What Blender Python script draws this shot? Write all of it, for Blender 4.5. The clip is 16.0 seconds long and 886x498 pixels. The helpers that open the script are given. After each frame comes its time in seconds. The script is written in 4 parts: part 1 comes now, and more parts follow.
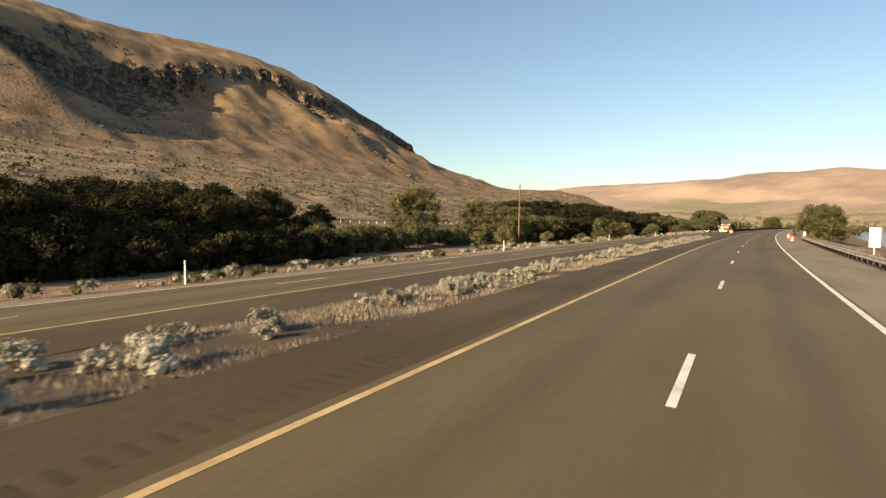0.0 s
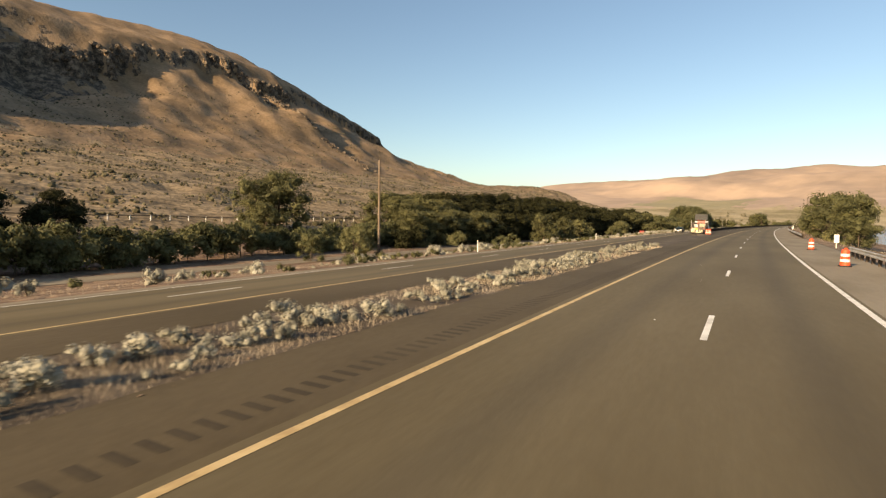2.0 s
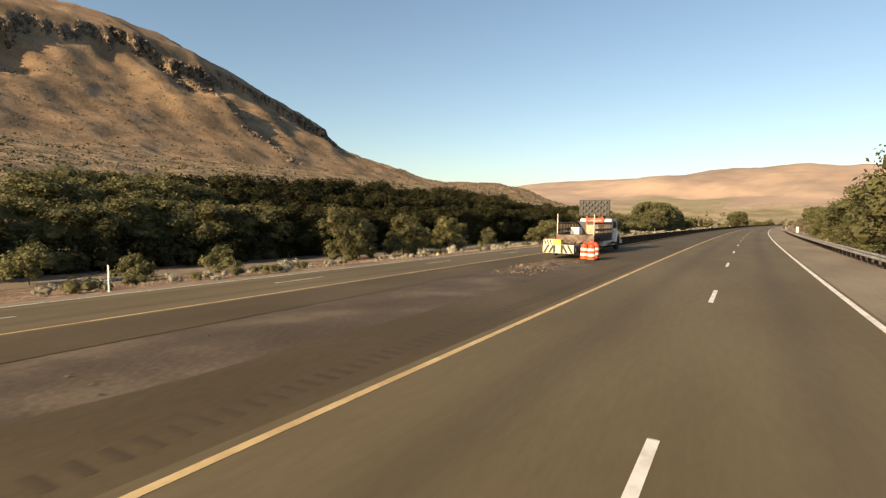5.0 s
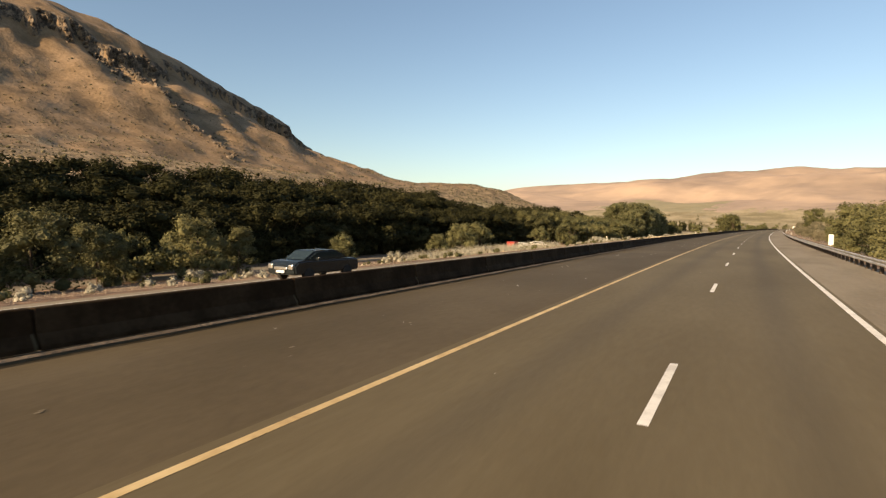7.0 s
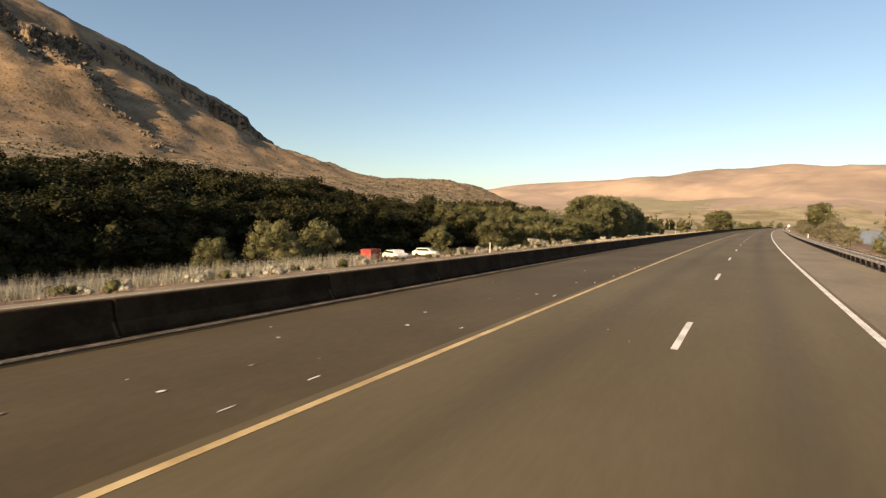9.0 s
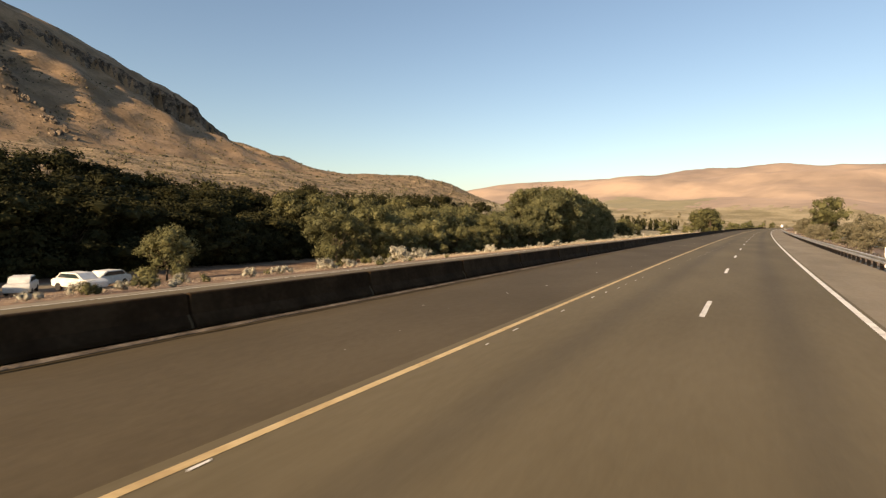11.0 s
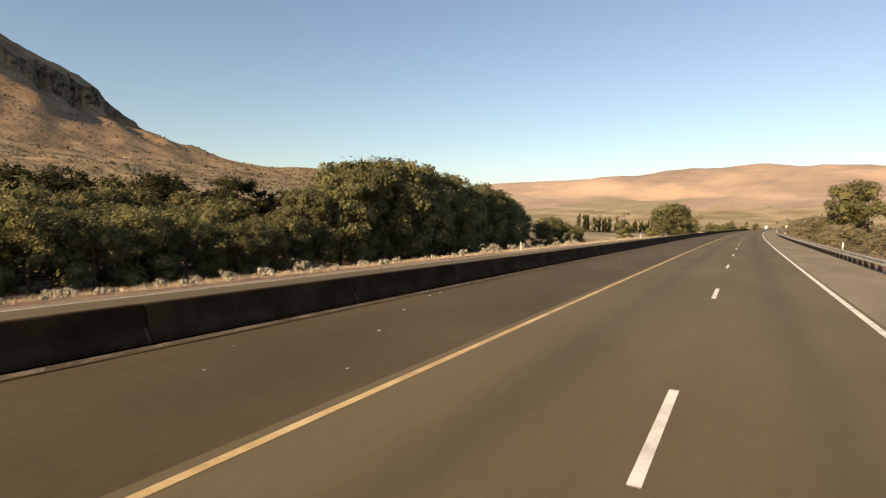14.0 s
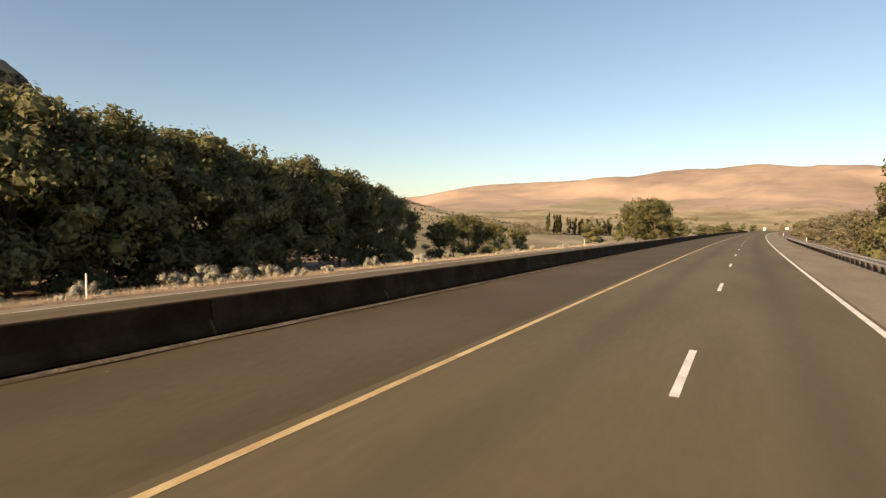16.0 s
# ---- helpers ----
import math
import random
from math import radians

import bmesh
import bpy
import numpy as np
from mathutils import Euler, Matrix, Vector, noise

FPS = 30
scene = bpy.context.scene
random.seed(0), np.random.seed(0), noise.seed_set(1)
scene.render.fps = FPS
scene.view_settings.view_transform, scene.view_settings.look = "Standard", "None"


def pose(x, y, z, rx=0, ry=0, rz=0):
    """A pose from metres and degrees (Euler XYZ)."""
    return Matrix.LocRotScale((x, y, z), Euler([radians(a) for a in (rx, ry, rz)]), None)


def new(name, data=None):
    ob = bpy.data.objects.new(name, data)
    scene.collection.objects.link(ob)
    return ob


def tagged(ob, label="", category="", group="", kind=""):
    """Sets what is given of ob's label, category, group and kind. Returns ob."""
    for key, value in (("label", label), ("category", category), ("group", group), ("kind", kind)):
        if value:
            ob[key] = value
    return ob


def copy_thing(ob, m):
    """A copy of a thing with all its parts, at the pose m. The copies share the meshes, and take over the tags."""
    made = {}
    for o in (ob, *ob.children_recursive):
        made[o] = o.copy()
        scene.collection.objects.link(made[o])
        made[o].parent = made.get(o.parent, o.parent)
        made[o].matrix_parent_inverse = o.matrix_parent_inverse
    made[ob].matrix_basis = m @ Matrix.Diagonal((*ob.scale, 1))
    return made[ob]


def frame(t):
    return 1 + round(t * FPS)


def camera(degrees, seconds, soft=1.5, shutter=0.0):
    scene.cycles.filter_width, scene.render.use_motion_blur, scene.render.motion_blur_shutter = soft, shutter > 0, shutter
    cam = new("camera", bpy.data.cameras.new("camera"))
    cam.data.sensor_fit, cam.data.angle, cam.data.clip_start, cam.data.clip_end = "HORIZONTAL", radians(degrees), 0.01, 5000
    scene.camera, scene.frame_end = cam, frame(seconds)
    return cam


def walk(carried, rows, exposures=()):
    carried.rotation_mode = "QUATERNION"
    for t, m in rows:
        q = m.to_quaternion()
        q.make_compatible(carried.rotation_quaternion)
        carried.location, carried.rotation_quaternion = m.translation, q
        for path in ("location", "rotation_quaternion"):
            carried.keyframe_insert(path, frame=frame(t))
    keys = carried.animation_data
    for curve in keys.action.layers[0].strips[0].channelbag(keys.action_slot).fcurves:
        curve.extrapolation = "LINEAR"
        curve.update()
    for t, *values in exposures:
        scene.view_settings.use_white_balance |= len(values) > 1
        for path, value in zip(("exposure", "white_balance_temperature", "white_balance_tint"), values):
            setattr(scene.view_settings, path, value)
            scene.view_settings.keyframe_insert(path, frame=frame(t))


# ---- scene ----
cam = camera(79.6, 16.0, soft=1.3, shutter=0.06)
# seconds, eye x y z, turn in degrees
PATH = [
    (0.0, -0.118, 0.000, 2.329, 86.844, -1.012, 29.327),
    (0.5, -0.112, 13.416, 2.329, 86.670, -0.965, 29.133),
    (1.0, -0.035, 26.831, 2.329, 86.594, -0.944, 28.816),
    (1.5, 0.114, 40.245, 2.329, 86.615, -0.928, 28.420),
    (2.0, 0.337, 53.658, 2.329, 86.642, -0.910, 28.048),
    (2.5, 0.637, 67.069, 2.329, 86.679, -0.891, 27.671),
    (3.0, 1.013, 80.478, 2.329, 86.646, -0.865, 27.398),
    (3.5, 1.511, 93.883, 2.329, 86.654, -0.854, 27.108),
    (4.0, 2.111, 107.282, 2.329, 86.662, -0.843, 26.836),
    (4.5, 2.773, 120.678, 2.329, 86.670, -0.832, 26.582),
    (5.0, 3.493, 134.071, 2.329, 86.677, -0.821, 26.346),
    (5.5, 4.267, 147.459, 2.329, 86.685, -0.810, 26.129),
    (6.0, 5.091, 160.845, 2.329, 86.888, -0.835, 25.858),
    (6.5, 5.959, 174.226, 2.329, 86.904, -0.844, 25.790),
    (7.0, 6.848, 187.606, 2.329, 87.094, -0.867, 25.729),
    (7.5, 7.777, 200.982, 2.329, 87.004, -0.814, 25.454),
    (8.0, 8.748, 214.355, 2.329, 86.998, -0.808, 25.272),
    (8.5, 9.762, 227.724, 2.329, 87.024, -0.796, 25.217),
    (9.0, 10.821, 241.089, 2.329, 86.965, -0.784, 25.150),
    (9.5, 11.927, 254.450, 2.329, 86.965, -0.787, 24.976),
    (10.0, 12.986, 267.814, 2.329, 86.965, -0.791, 24.796),
    (10.5, 14.095, 281.174, 2.329, 86.966, -0.795, 24.608),
    (11.0, 15.256, 294.530, 2.329, 86.966, -0.799, 24.413),
    (11.5, 16.470, 307.880, 2.329, 86.966, -0.803, 24.216),
    (12.0, 17.735, 321.225, 2.329, 86.951, -0.825, 23.927),
    (12.5, 19.047, 334.566, 2.329, 86.854, -0.848, 23.681),
    (13.0, 20.465, 347.896, 2.329, 86.992, -0.837, 23.478),
    (13.5, 21.921, 361.221, 2.329, 87.076, -0.820, 23.208),
    (14.0, 23.412, 374.541, 2.329, 87.125, -0.810, 22.944),
    (14.5, 24.933, 387.858, 2.329, 87.160, -0.804, 22.728),
    (15.0, 26.482, 401.171, 2.329, 87.165, -0.795, 22.768),
    (15.5, 28.053, 414.481, 2.329, 87.303, -0.768, 22.753),
    (16.0, 29.642, 427.789, 2.329, 87.333, -0.760, 22.698),
]
walk(cam, [(t, pose(x, y, z, a, b, c)) for t, x, y, z, a, b, c in PATH], exposures=[(0.0, 1.02, 7350, 8.5), (16.0, 1.0, 7650, 14)])

# ---- light: low warm sun from behind, clear sky ----
SUN_AZ, SUN_EL = 198.0, 19.5  # degrees clockwise from +y, above the horizon
sky_world = bpy.data.worlds.new("clear_sky")
scene.world = sky_world
sky_world.use_nodes = True
_n = sky_world.node_tree.nodes
_sky = _n.new("ShaderNodeTexSky")
_sky.sky_type, _sky.sun_disc = "NISHITA", False
_sky.sun_elevation, _sky.sun_rotation = radians(SUN_EL), radians(SUN_AZ)
_sky.altitude, _sky.air_density, _sky.dust_density, _sky.ozone_density = 100, 1.05, 0.9, 2.2
sky_world.node_tree.links.new(_sky.outputs[0], _n["Background"].inputs[0])
_n["Background"].inputs[1].default_value = 0.087
sun = new("sun", bpy.data.lights.new("sun", "SUN"))
sun.data.energy, sun.data.angle, sun.data.color = 5.0, radians(0.6), (1.0, 0.78, 0.54)
_sd = Vector((math.sin(radians(SUN_AZ)) * math.cos(radians(SUN_EL)), math.cos(radians(SUN_AZ)) * math.cos(radians(SUN_EL)), math.sin(radians(SUN_EL))))
sun.matrix_world = _sd.to_track_quat("Z", "Y").to_matrix().to_4x4()

# ---- terrain maths ----
K_S = np.array([-60.0, 60, 180, 300, 420, 432, 460, 820, 960])
K_V = np.array([3.26, 4.32, 2.19, 3.02, 0.96, 0.95, 1.8, 1.8, 0.83]) * 1e-4
GRID_S = np.arange(-400.0, 3801.0, 1.0)


def _curve():
    bend = np.interp(GRID_S, K_S, K_V)
    head = np.concatenate([[0], np.cumsum((bend[1:] + bend[:-1]) / 2)])
    head -= np.interp(0, GRID_S, head)
    mid = (head[1:] + head[:-1]) / 2
    x = np.concatenate([[0], np.cumsum(np.sin(mid))])
    y = np.concatenate([[0], np.cumsum(np.cos(mid))])
    return x - np.interp(0, GRID_S, x), y - np.interp(0, GRID_S, y), head


ROAD_X, ROAD_Y, ROAD_H = _curve()


def plan(s, off):
    """Road distance s and offset to the left of the travelled line -> world x, y."""
    x, y, h = (np.interp(s, GRID_S, a) for a in (ROAD_X, ROAD_Y, ROAD_H))
    return x - off * np.cos(h), y + off * np.sin(h)


def ramp(a, b, v):
    u = np.clip((v - a) / (b - a), 0, 1)
    return u * u * (3 - 2 * u)


def waves(x, y, size, seed, octaves=4):
    """Cheap smooth noise from rotated sines, about -1 to 1."""
    r = np.random.RandomState(seed)
    out, amp, tot = 0 * x, 1.0, 0.0
    for _ in range(octaves):
        part = 0 * x
        for _ in range(4):
            a, p = r.uniform(0, 6.28, 2)
            k = 6.28 / size * r.uniform(0.7, 1.4)
            part = part + np.sin(k * (x * math.cos(a) + y * math.sin(a)) + p + 1.3 * np.sin(k * 0.6 * (y * math.cos(a) - x * math.sin(a)) + p * 2))
        out, tot = out + part / 2.2 * amp, tot + amp
        amp, size = amp * 0.5, size * 0.47
    return out / tot


NEAR_OFF = [-1500, -700, -640, -60, -40, -22, -9, -6.8, 8.5, 13.5, 21, 26, 35, 45, 55, 72, 95, 150, 250, 330]
NEAR_Z = [4, 0, -9, -9, -5.5, -3.2, -0.35, -0.008, -0.008, -0.258, -0.788, -1.29, -2.4, -3.6, -4.5, -4.5, -1, 9, 26, 41]
TALL_OFF, TALL_Z = [330, 400, 470, 540, 600, 700, 900, 1400], [0, 24, 60, 112, 138, 158, 168, 173]
TALL_S, TALL_F = [-300, 200, 290, 400, 470, 530, 580, 618, 630, 655, 700, 758, 850, 1000], [1.2, 1.15, 1.16, 1.235, 1.205, 1.07, 0.94, 0.82, 0.69, 0.46, 0.24, 0.15, 0.10, 0.05]
SPUR_S = 160
SPURS = [(441, 0.10, 11, 514, 34), (500, 0.22, 5, 505, 22), (552, 0.22, 8, 510, 30)]
RIBS = [(405, 14, 4)]
FAR_AZ = [-30, -12, -8, -4, 0, 6, 12, 17, 22, 26, 32, 60]
FAR_Z = [230, 262, 267, 254, 242, 220, 200, 182, 172, 120, 90, 70]


def height(s, off, fine=True):
    x, y = plan(s, off)
    z = np.interp(off, NEAR_OFF, NEAR_Z)
    edge = 645 + 0.45 * np.clip(off, 0, 700)
    keep = 1 - 0.9 * ramp(edge - 60, edge + 160, s)
    z = np.where(off > 72, -4.5 + (z + 4.5) * keep, z)
    tall = np.interp(s + 0.10 * (off - 560), TALL_S, TALL_F) * np.interp(off, TALL_OFF, TALL_Z)
    z = z + tall
    dx, dy = x - 30, y - 428
    d, az = np.hypot(dx, dy), np.degrees(np.arctan2(-dx, dy))
    far = np.interp(az, FAR_AZ, FAR_Z) * (0.25 * ramp(1000, 1700, d) + 0.75 * ramp(1500, 2700, d)) * ramp(900, 1500, s)
    z = z + far
    # cliff band: the slope sags below a broken rock step
    oc = np.interp(s, [100, 280, 335, 400, 440, 470, 500, 560, 640], [506, 506, 528, 534, 512, 506, 526, 512, 505])
    step = oc + 5 * np.sin(s * 0.21 + 2.0 * np.sin(s * 0.063)) + 3 * np.sin(s * 0.53 + 1.0)
    hc = np.interp(s, [150, 175, 255, 270, 300, 348, 370, 395, 440, 470, 500, 560, 600, 622, 640, 690], [0, 14, 17, 23, 20, 9, 8, 14, 17, 9, 6, 14, 20, 18, 11, 0]) * (0.9 + 0.2 * np.sin(s * 0.17) * np.sin(s * 0.083 + 1))
    z = z - hc * ramp(oc - 75 - 45 * ramp(500, 560, s), oc - 8, off) * (1 - ramp(step - 3, step + 3, off))
    # long spur, steep on its shaded side, and the hollow behind it
    bow = s - SPUR_S + 0.42 * (off - 365)
    z = z + 34 * ramp(335, 440, off) * (1 - ramp(540, 640, off)) * np.exp(-((bow / np.where(bow < 0, 40, 15)) ** 2))
    for s0, lean, a, top, soft in SPURS:
        bow = s - s0 - lean * (off - 450)
        z = z + a * ramp(375, 445, off) * (1 - ramp(top - 22, top + 6, off)) * np.exp(-((bow / np.where(bow < 0, soft, 11)) ** 2))
    z = z - 15 * np.exp(-(((s - 222) / 36) ** 2)) * ramp(390, 470, off) * (1 - ramp(512, 545, off))
    env = ramp(370, 470, off) * (1 - ramp(540, 640, off))
    for s0, w, a in RIBS:
        z = z + a * env * np.exp(-(((s - s0 - 0.10 * (off - 480)) / w) ** 2))
    z = z + 2 * np.exp(-(((s - 590) / 42) ** 2)) * ramp(345, 410, off) * (1 - ramp(465, 515, off))
    # low rocky bluff at the end of the ridge
    z = z + 9 * np.exp(-(((s - 742) / 50) ** 2)) * ramp(210, 295, off) * (1 - ramp(330, 430, off))
    low = ramp(335, 400, off) * (1 - ramp(480, 560, off))
    z = z + 3.0 * low * np.exp(-(((s - 446 + 0.06 * (off - 440)) / 7) ** 2))
    z = z + (0.9 + 0.9 * np.sin(s * 0.031 + 1.0)) * low * ramp(440, 480, s) * (1 - ramp(600, 650, s)) * np.sin((s - 0.35 * off) * 0.19 + 1.5 * np.sin(s * 0.05))
    z = z + 0.8 * low * (1 - ramp(400, 440, s)) * np.sin((s + 0.12 * off) * 0.13 + 1.7 * np.sin(s * 0.043))
    if fine:
        wild = ramp(75, 160, off)
        z = z + wild * (1.6 * waves(x, y, 60, 3) + ramp(300, 500, off) * ramp(1100, 700, s) * 2.2 * waves(x, y, 150, 4))
        z = z + ramp(1200, 2000, d) * ramp(900, 1500, s) * (14 * waves(x, y, 700, 5, 2) + 3 * waves(x, y, 240, 6, 2))
    return z
# ---- end terrain maths ----


# ---- materials ----
def surface(name, colors, size=1.0, grain=40.0, rough=0.9, bump=0.3, metal=0.0, coords="Object", vary=0.0, detail=0.35, stretch=(1, 1, 1), spec=0.3, through_light=0.0):
    """A surface whose colours wander over `size` metres, with a finer grain and relief."""
    m = bpy.data.materials.new(name)
    m.use_nodes = True
    t = m.node_tree
    nodes, link = t.nodes, t.links.new
    b = nodes["Principled BSDF"]
    b.inputs["Roughness"].default_value, b.inputs["Metallic"].default_value = rough, metal
    b.inputs["Specular IOR Level"].default_value = spec
    tc = nodes.new("ShaderNodeTexCoord")
    mp = nodes.new("ShaderNodeMapping")
    mp.inputs["Scale"].default_value = stretch
    link(tc.outputs[coords], mp.inputs[0])
    big = nodes.new("ShaderNodeTexNoise")
    big.inputs["Scale"].default_value, big.inputs["Detail"].default_value = 1.0 / size, 5
    link(mp.outputs[0], big.inputs["Vector"])
    small = nodes.new("ShaderNodeTexNoise")
    small.inputs["Scale"].default_value, small.inputs["Detail"].default_value = grain, 4
    link(mp.outputs[0], small.inputs["Vector"])
    mix = nodes.new("ShaderNodeMath")
    mix.operation = "MULTIPLY_ADD"
    link(small.outputs[0], mix.inputs[0])
    mix.inputs[1].default_value = detail
    link(big.outputs[0], mix.inputs[2])
    value = mix.outputs[0]
    if vary:
        info = nodes.new("ShaderNodeObjectInfo")
        add = nodes.new("ShaderNodeMath")
        add.operation = "MULTIPLY_ADD"
        link(info.outputs["Random"], add.inputs[0])
        add.inputs[1].default_value = vary
        link(value, add.inputs[2])
        value = add.outputs[0]
    lo, hi = 0.34 + detail * 0.5, 0.66 + detail * 0.5 + vary
    ramp_node = nodes.new("ShaderNodeValToRGB")
    el = ramp_node.color_ramp.elements
    while len(el) < len(colors):
        el.new(0.5)
    for i, c in enumerate(colors):
        el[i].position = min(1, (lo + (hi - lo) * i / max(1, len(colors) - 1)) / 1.6)
        el[i].color = (*c, 1)
    div = nodes.new("ShaderNodeMath")
    div.operation = "DIVIDE"
    div.inputs[1].default_value = 1.6
    link(value, div.inputs[0])
    link(div.outputs[0], ramp_node.inputs[0])
    link(ramp_node.outputs[0], b.inputs["Base Color"])
    if bump:
        bp = nodes.new("ShaderNodeBump")
        bp.inputs["Strength"].default_value, bp.inputs["Distance"].default_value = bump, 1.0 / grain
        link(small.outputs[0], bp.inputs["Height"])
        link(bp.outputs[0], b.inputs["Normal"])
    if through_light:
        b.inputs["Subsurface Weight"].default_value = 0.0
        tr = nodes.new("ShaderNodeBsdfTranslucent")
        link(ramp_node.outputs[0], tr.inputs[0])
        ms = nodes.new("ShaderNodeMixShader")
        ms.inputs[0].default_value = through_light
        link(b.outputs[0], ms.inputs[1])
        link(tr.outputs[0], ms.inputs[2])
        link(ms.outputs[0], nodes["Material Output"].inputs[0])
    return m


def plain(name, color, rough=0.5, metal=0.0, glow=0.0):
    m = surface(name, [tuple(c * 0.88 for c in color), tuple(min(1, c * 1.08) for c in color)], size=0.6, grain=25, rough=rough, bump=0.03, metal=metal, spec=0.5)
    return m


M_DIRT = surface("median_dirt", [(0.058, 0.042, 0.027), (0.078, 0.058, 0.038), (0.125, 0.095, 0.064)], size=2.2, grain=7.0, bump=0.12, detail=0.3)
M_VERGE = surface("dry_verge", [(0.115, 0.068, 0.042), (0.185, 0.12, 0.076), (0.28, 0.195, 0.125)], size=5, grain=1.5, bump=0.8, detail=0.5)
M_HILL = surface("dry_hill_grass", [(0.147, 0.098, 0.054), (0.212, 0.142, 0.08), (0.276, 0.188, 0.112)], size=22, grain=0.45, bump=0.25, detail=0.5)
M_APRON = surface("sage_covered_slope", [(0.1, 0.073, 0.042), (0.2, 0.146, 0.084), (0.312, 0.23, 0.138)], size=9, grain=0.7, bump=0.4, detail=0.8)
M_ROCK_SHADE = surface("basalt_rock_and_hollow_shade", [(0.04, 0.031, 0.023), (0.10, 0.077, 0.055), (0.21, 0.162, 0.115)], size=5, grain=0.7, bump=1.0, detail=0.6)
M_FAR = surface("far_tan_hills", [(0.24, 0.182, 0.142), (0.325, 0.243, 0.183), (0.43, 0.315, 0.228)], size=380, grain=0.015, bump=0.0, detail=0.35)
M_VALLEY = surface("valley_grass", [(0.18, 0.15, 0.08), (0.27, 0.22, 0.13), (0.36, 0.30, 0.19)], size=70, grain=0.2, bump=0.3, detail=0.4)
M_SCRUB = surface("dull_scrub", [(0.035, 0.032, 0.016), (0.075, 0.064, 0.034), (0.15, 0.128, 0.075)], size=8, grain=2, bump=0.0, detail=0.5)
M_FIELD = surface("irrigated_field", [(0.225, 0.198, 0.115), (0.28, 0.24, 0.145)], size=60, grain=0.1, bump=0.0)
# leaf green darkened to carry the shade on the wood's road-facing edge
M_LEAF_DARK = surface("shade_dark_foliage", [(0.018, 0.019, 0.008), (0.030, 0.030, 0.012), (0.068, 0.063, 0.025)], size=2.2, grain=3.0, rough=0.8, bump=0.0, vary=0.18, through_light=0.15, spec=0.1)
M_LEAF_MID = surface("mid_green_foliage", [(0.045, 0.046, 0.018), (0.10, 0.096, 0.038), (0.185, 0.168, 0.068)], size=2.0, grain=3.0, rough=0.7, bump=0.0, vary=0.2, through_light=0.28)
M_LEAF_GRAND = surface("dull_olive_foliage", [(0.085, 0.088, 0.04), (0.185, 0.182, 0.085), (0.30, 0.285, 0.142)], size=2.0, grain=3.0, rough=0.7, bump=0.0, vary=0.2, through_light=0.55)
M_LEAF_OLIVE = surface("olive_foliage", [(0.056, 0.057, 0.024), (0.128, 0.126, 0.053), (0.228, 0.21, 0.092)], size=1.8, grain=3.0, rough=0.7, bump=0.0, vary=0.25, through_light=0.38)
M_LEAF_DRY = surface("dry_brownish_foliage", [(0.09, 0.083, 0.051), (0.175, 0.157, 0.1), (0.275, 0.24, 0.156)], size=1.6, grain=3.0, rough=0.8, bump=0.0, vary=0.25, through_light=0.35)
M_SAGE = surface("sage_leaves", [(0.14, 0.13, 0.094), (0.285, 0.268, 0.207), (0.44, 0.415, 0.332)], size=0.5, grain=9, rough=0.85, bump=0.0, vary=0.3)
M_STRAW = surface("dry_straw", [(0.26, 0.20, 0.135), (0.38, 0.31, 0.22), (0.50, 0.42, 0.31)], size=1.2, grain=6, rough=0.9, bump=0.0)
M_TWIG = surface("bare_twigs", [(0.10, 0.075, 0.05), (0.20, 0.155, 0.105)], size=1.0, grain=8, rough=0.9, bump=0.0)
M_BARK = surface("bark", [(0.06, 0.045, 0.03), (0.14, 0.10, 0.07)], size=0.4, grain=14, bump=0.6, stretch=(1, 1, 0.2))
M_POLE = surface("weathered_pole_wood", [(0.13, 0.095, 0.065), (0.25, 0.19, 0.135)], size=0.8, grain=20, bump=0.4, stretch=(1, 1, 0.1))
M_LANE = surface("worn_asphalt", [(0.108, 0.084, 0.046), (0.125, 0.099, 0.056), (0.144, 0.115, 0.067)], size=3.2, grain=7, rough=0.8, bump=0.08, coords="UV", stretch=(0.25, 1.0, 1), spec=0.18, detail=0.3)
M_SHOULDER = surface("brown_shoulder_asphalt", [(0.064, 0.047, 0.023), (0.077, 0.057, 0.030), (0.094, 0.071, 0.039)], size=4, grain=5, rough=0.85, bump=0.06, coords="UV", stretch=(0.6, 1.0, 1), detail=0.3, spec=0.25)
M_RSHOULDER = surface("pale_shoulder_asphalt", [(0.175, 0.142, 0.096), (0.215, 0.177, 0.122), (0.25, 0.208, 0.148)], size=2.5, grain=6, rough=0.9, bump=0.3, coords="UV", stretch=(0.3, 1.0, 1), detail=0.25)
M_YELLOW = surface("yellow_road_paint", [(0.42, 0.29, 0.135), (0.54, 0.39, 0.19), (0.61, 0.46, 0.24)], size=0.7, grain=12, rough=0.7, bump=0.1, coords="UV")
M_WHITE = surface("white_road_paint", [(0.55, 0.52, 0.46), (0.72, 0.69, 0.62), (0.80, 0.77, 0.70)], size=0.7, grain=12, rough=0.7, bump=0.1, coords="UV")
# near-black brown: the barrier's shaded road side is put into its base colour
M_CONCRETE = surface("shade_dark_concrete", [(0.021, 0.012, 0.0058), (0.031, 0.0185, 0.0095), (0.052, 0.033, 0.018)], size=0.9, grain=9, rough=0.95, bump=0.3, vary=0.15, spec=0.08)
M_STEEL = surface("galvanised_steel", [(0.40, 0.37, 0.32), (0.62, 0.58, 0.52)], size=0.8, grain=9, rough=0.5, metal=0.6, bump=0.05)
M_POSTWOOD = surface("dark_timber_post", [(0.035, 0.026, 0.018), (0.075, 0.056, 0.04)], size=0.3, grain=20, bump=0.4)
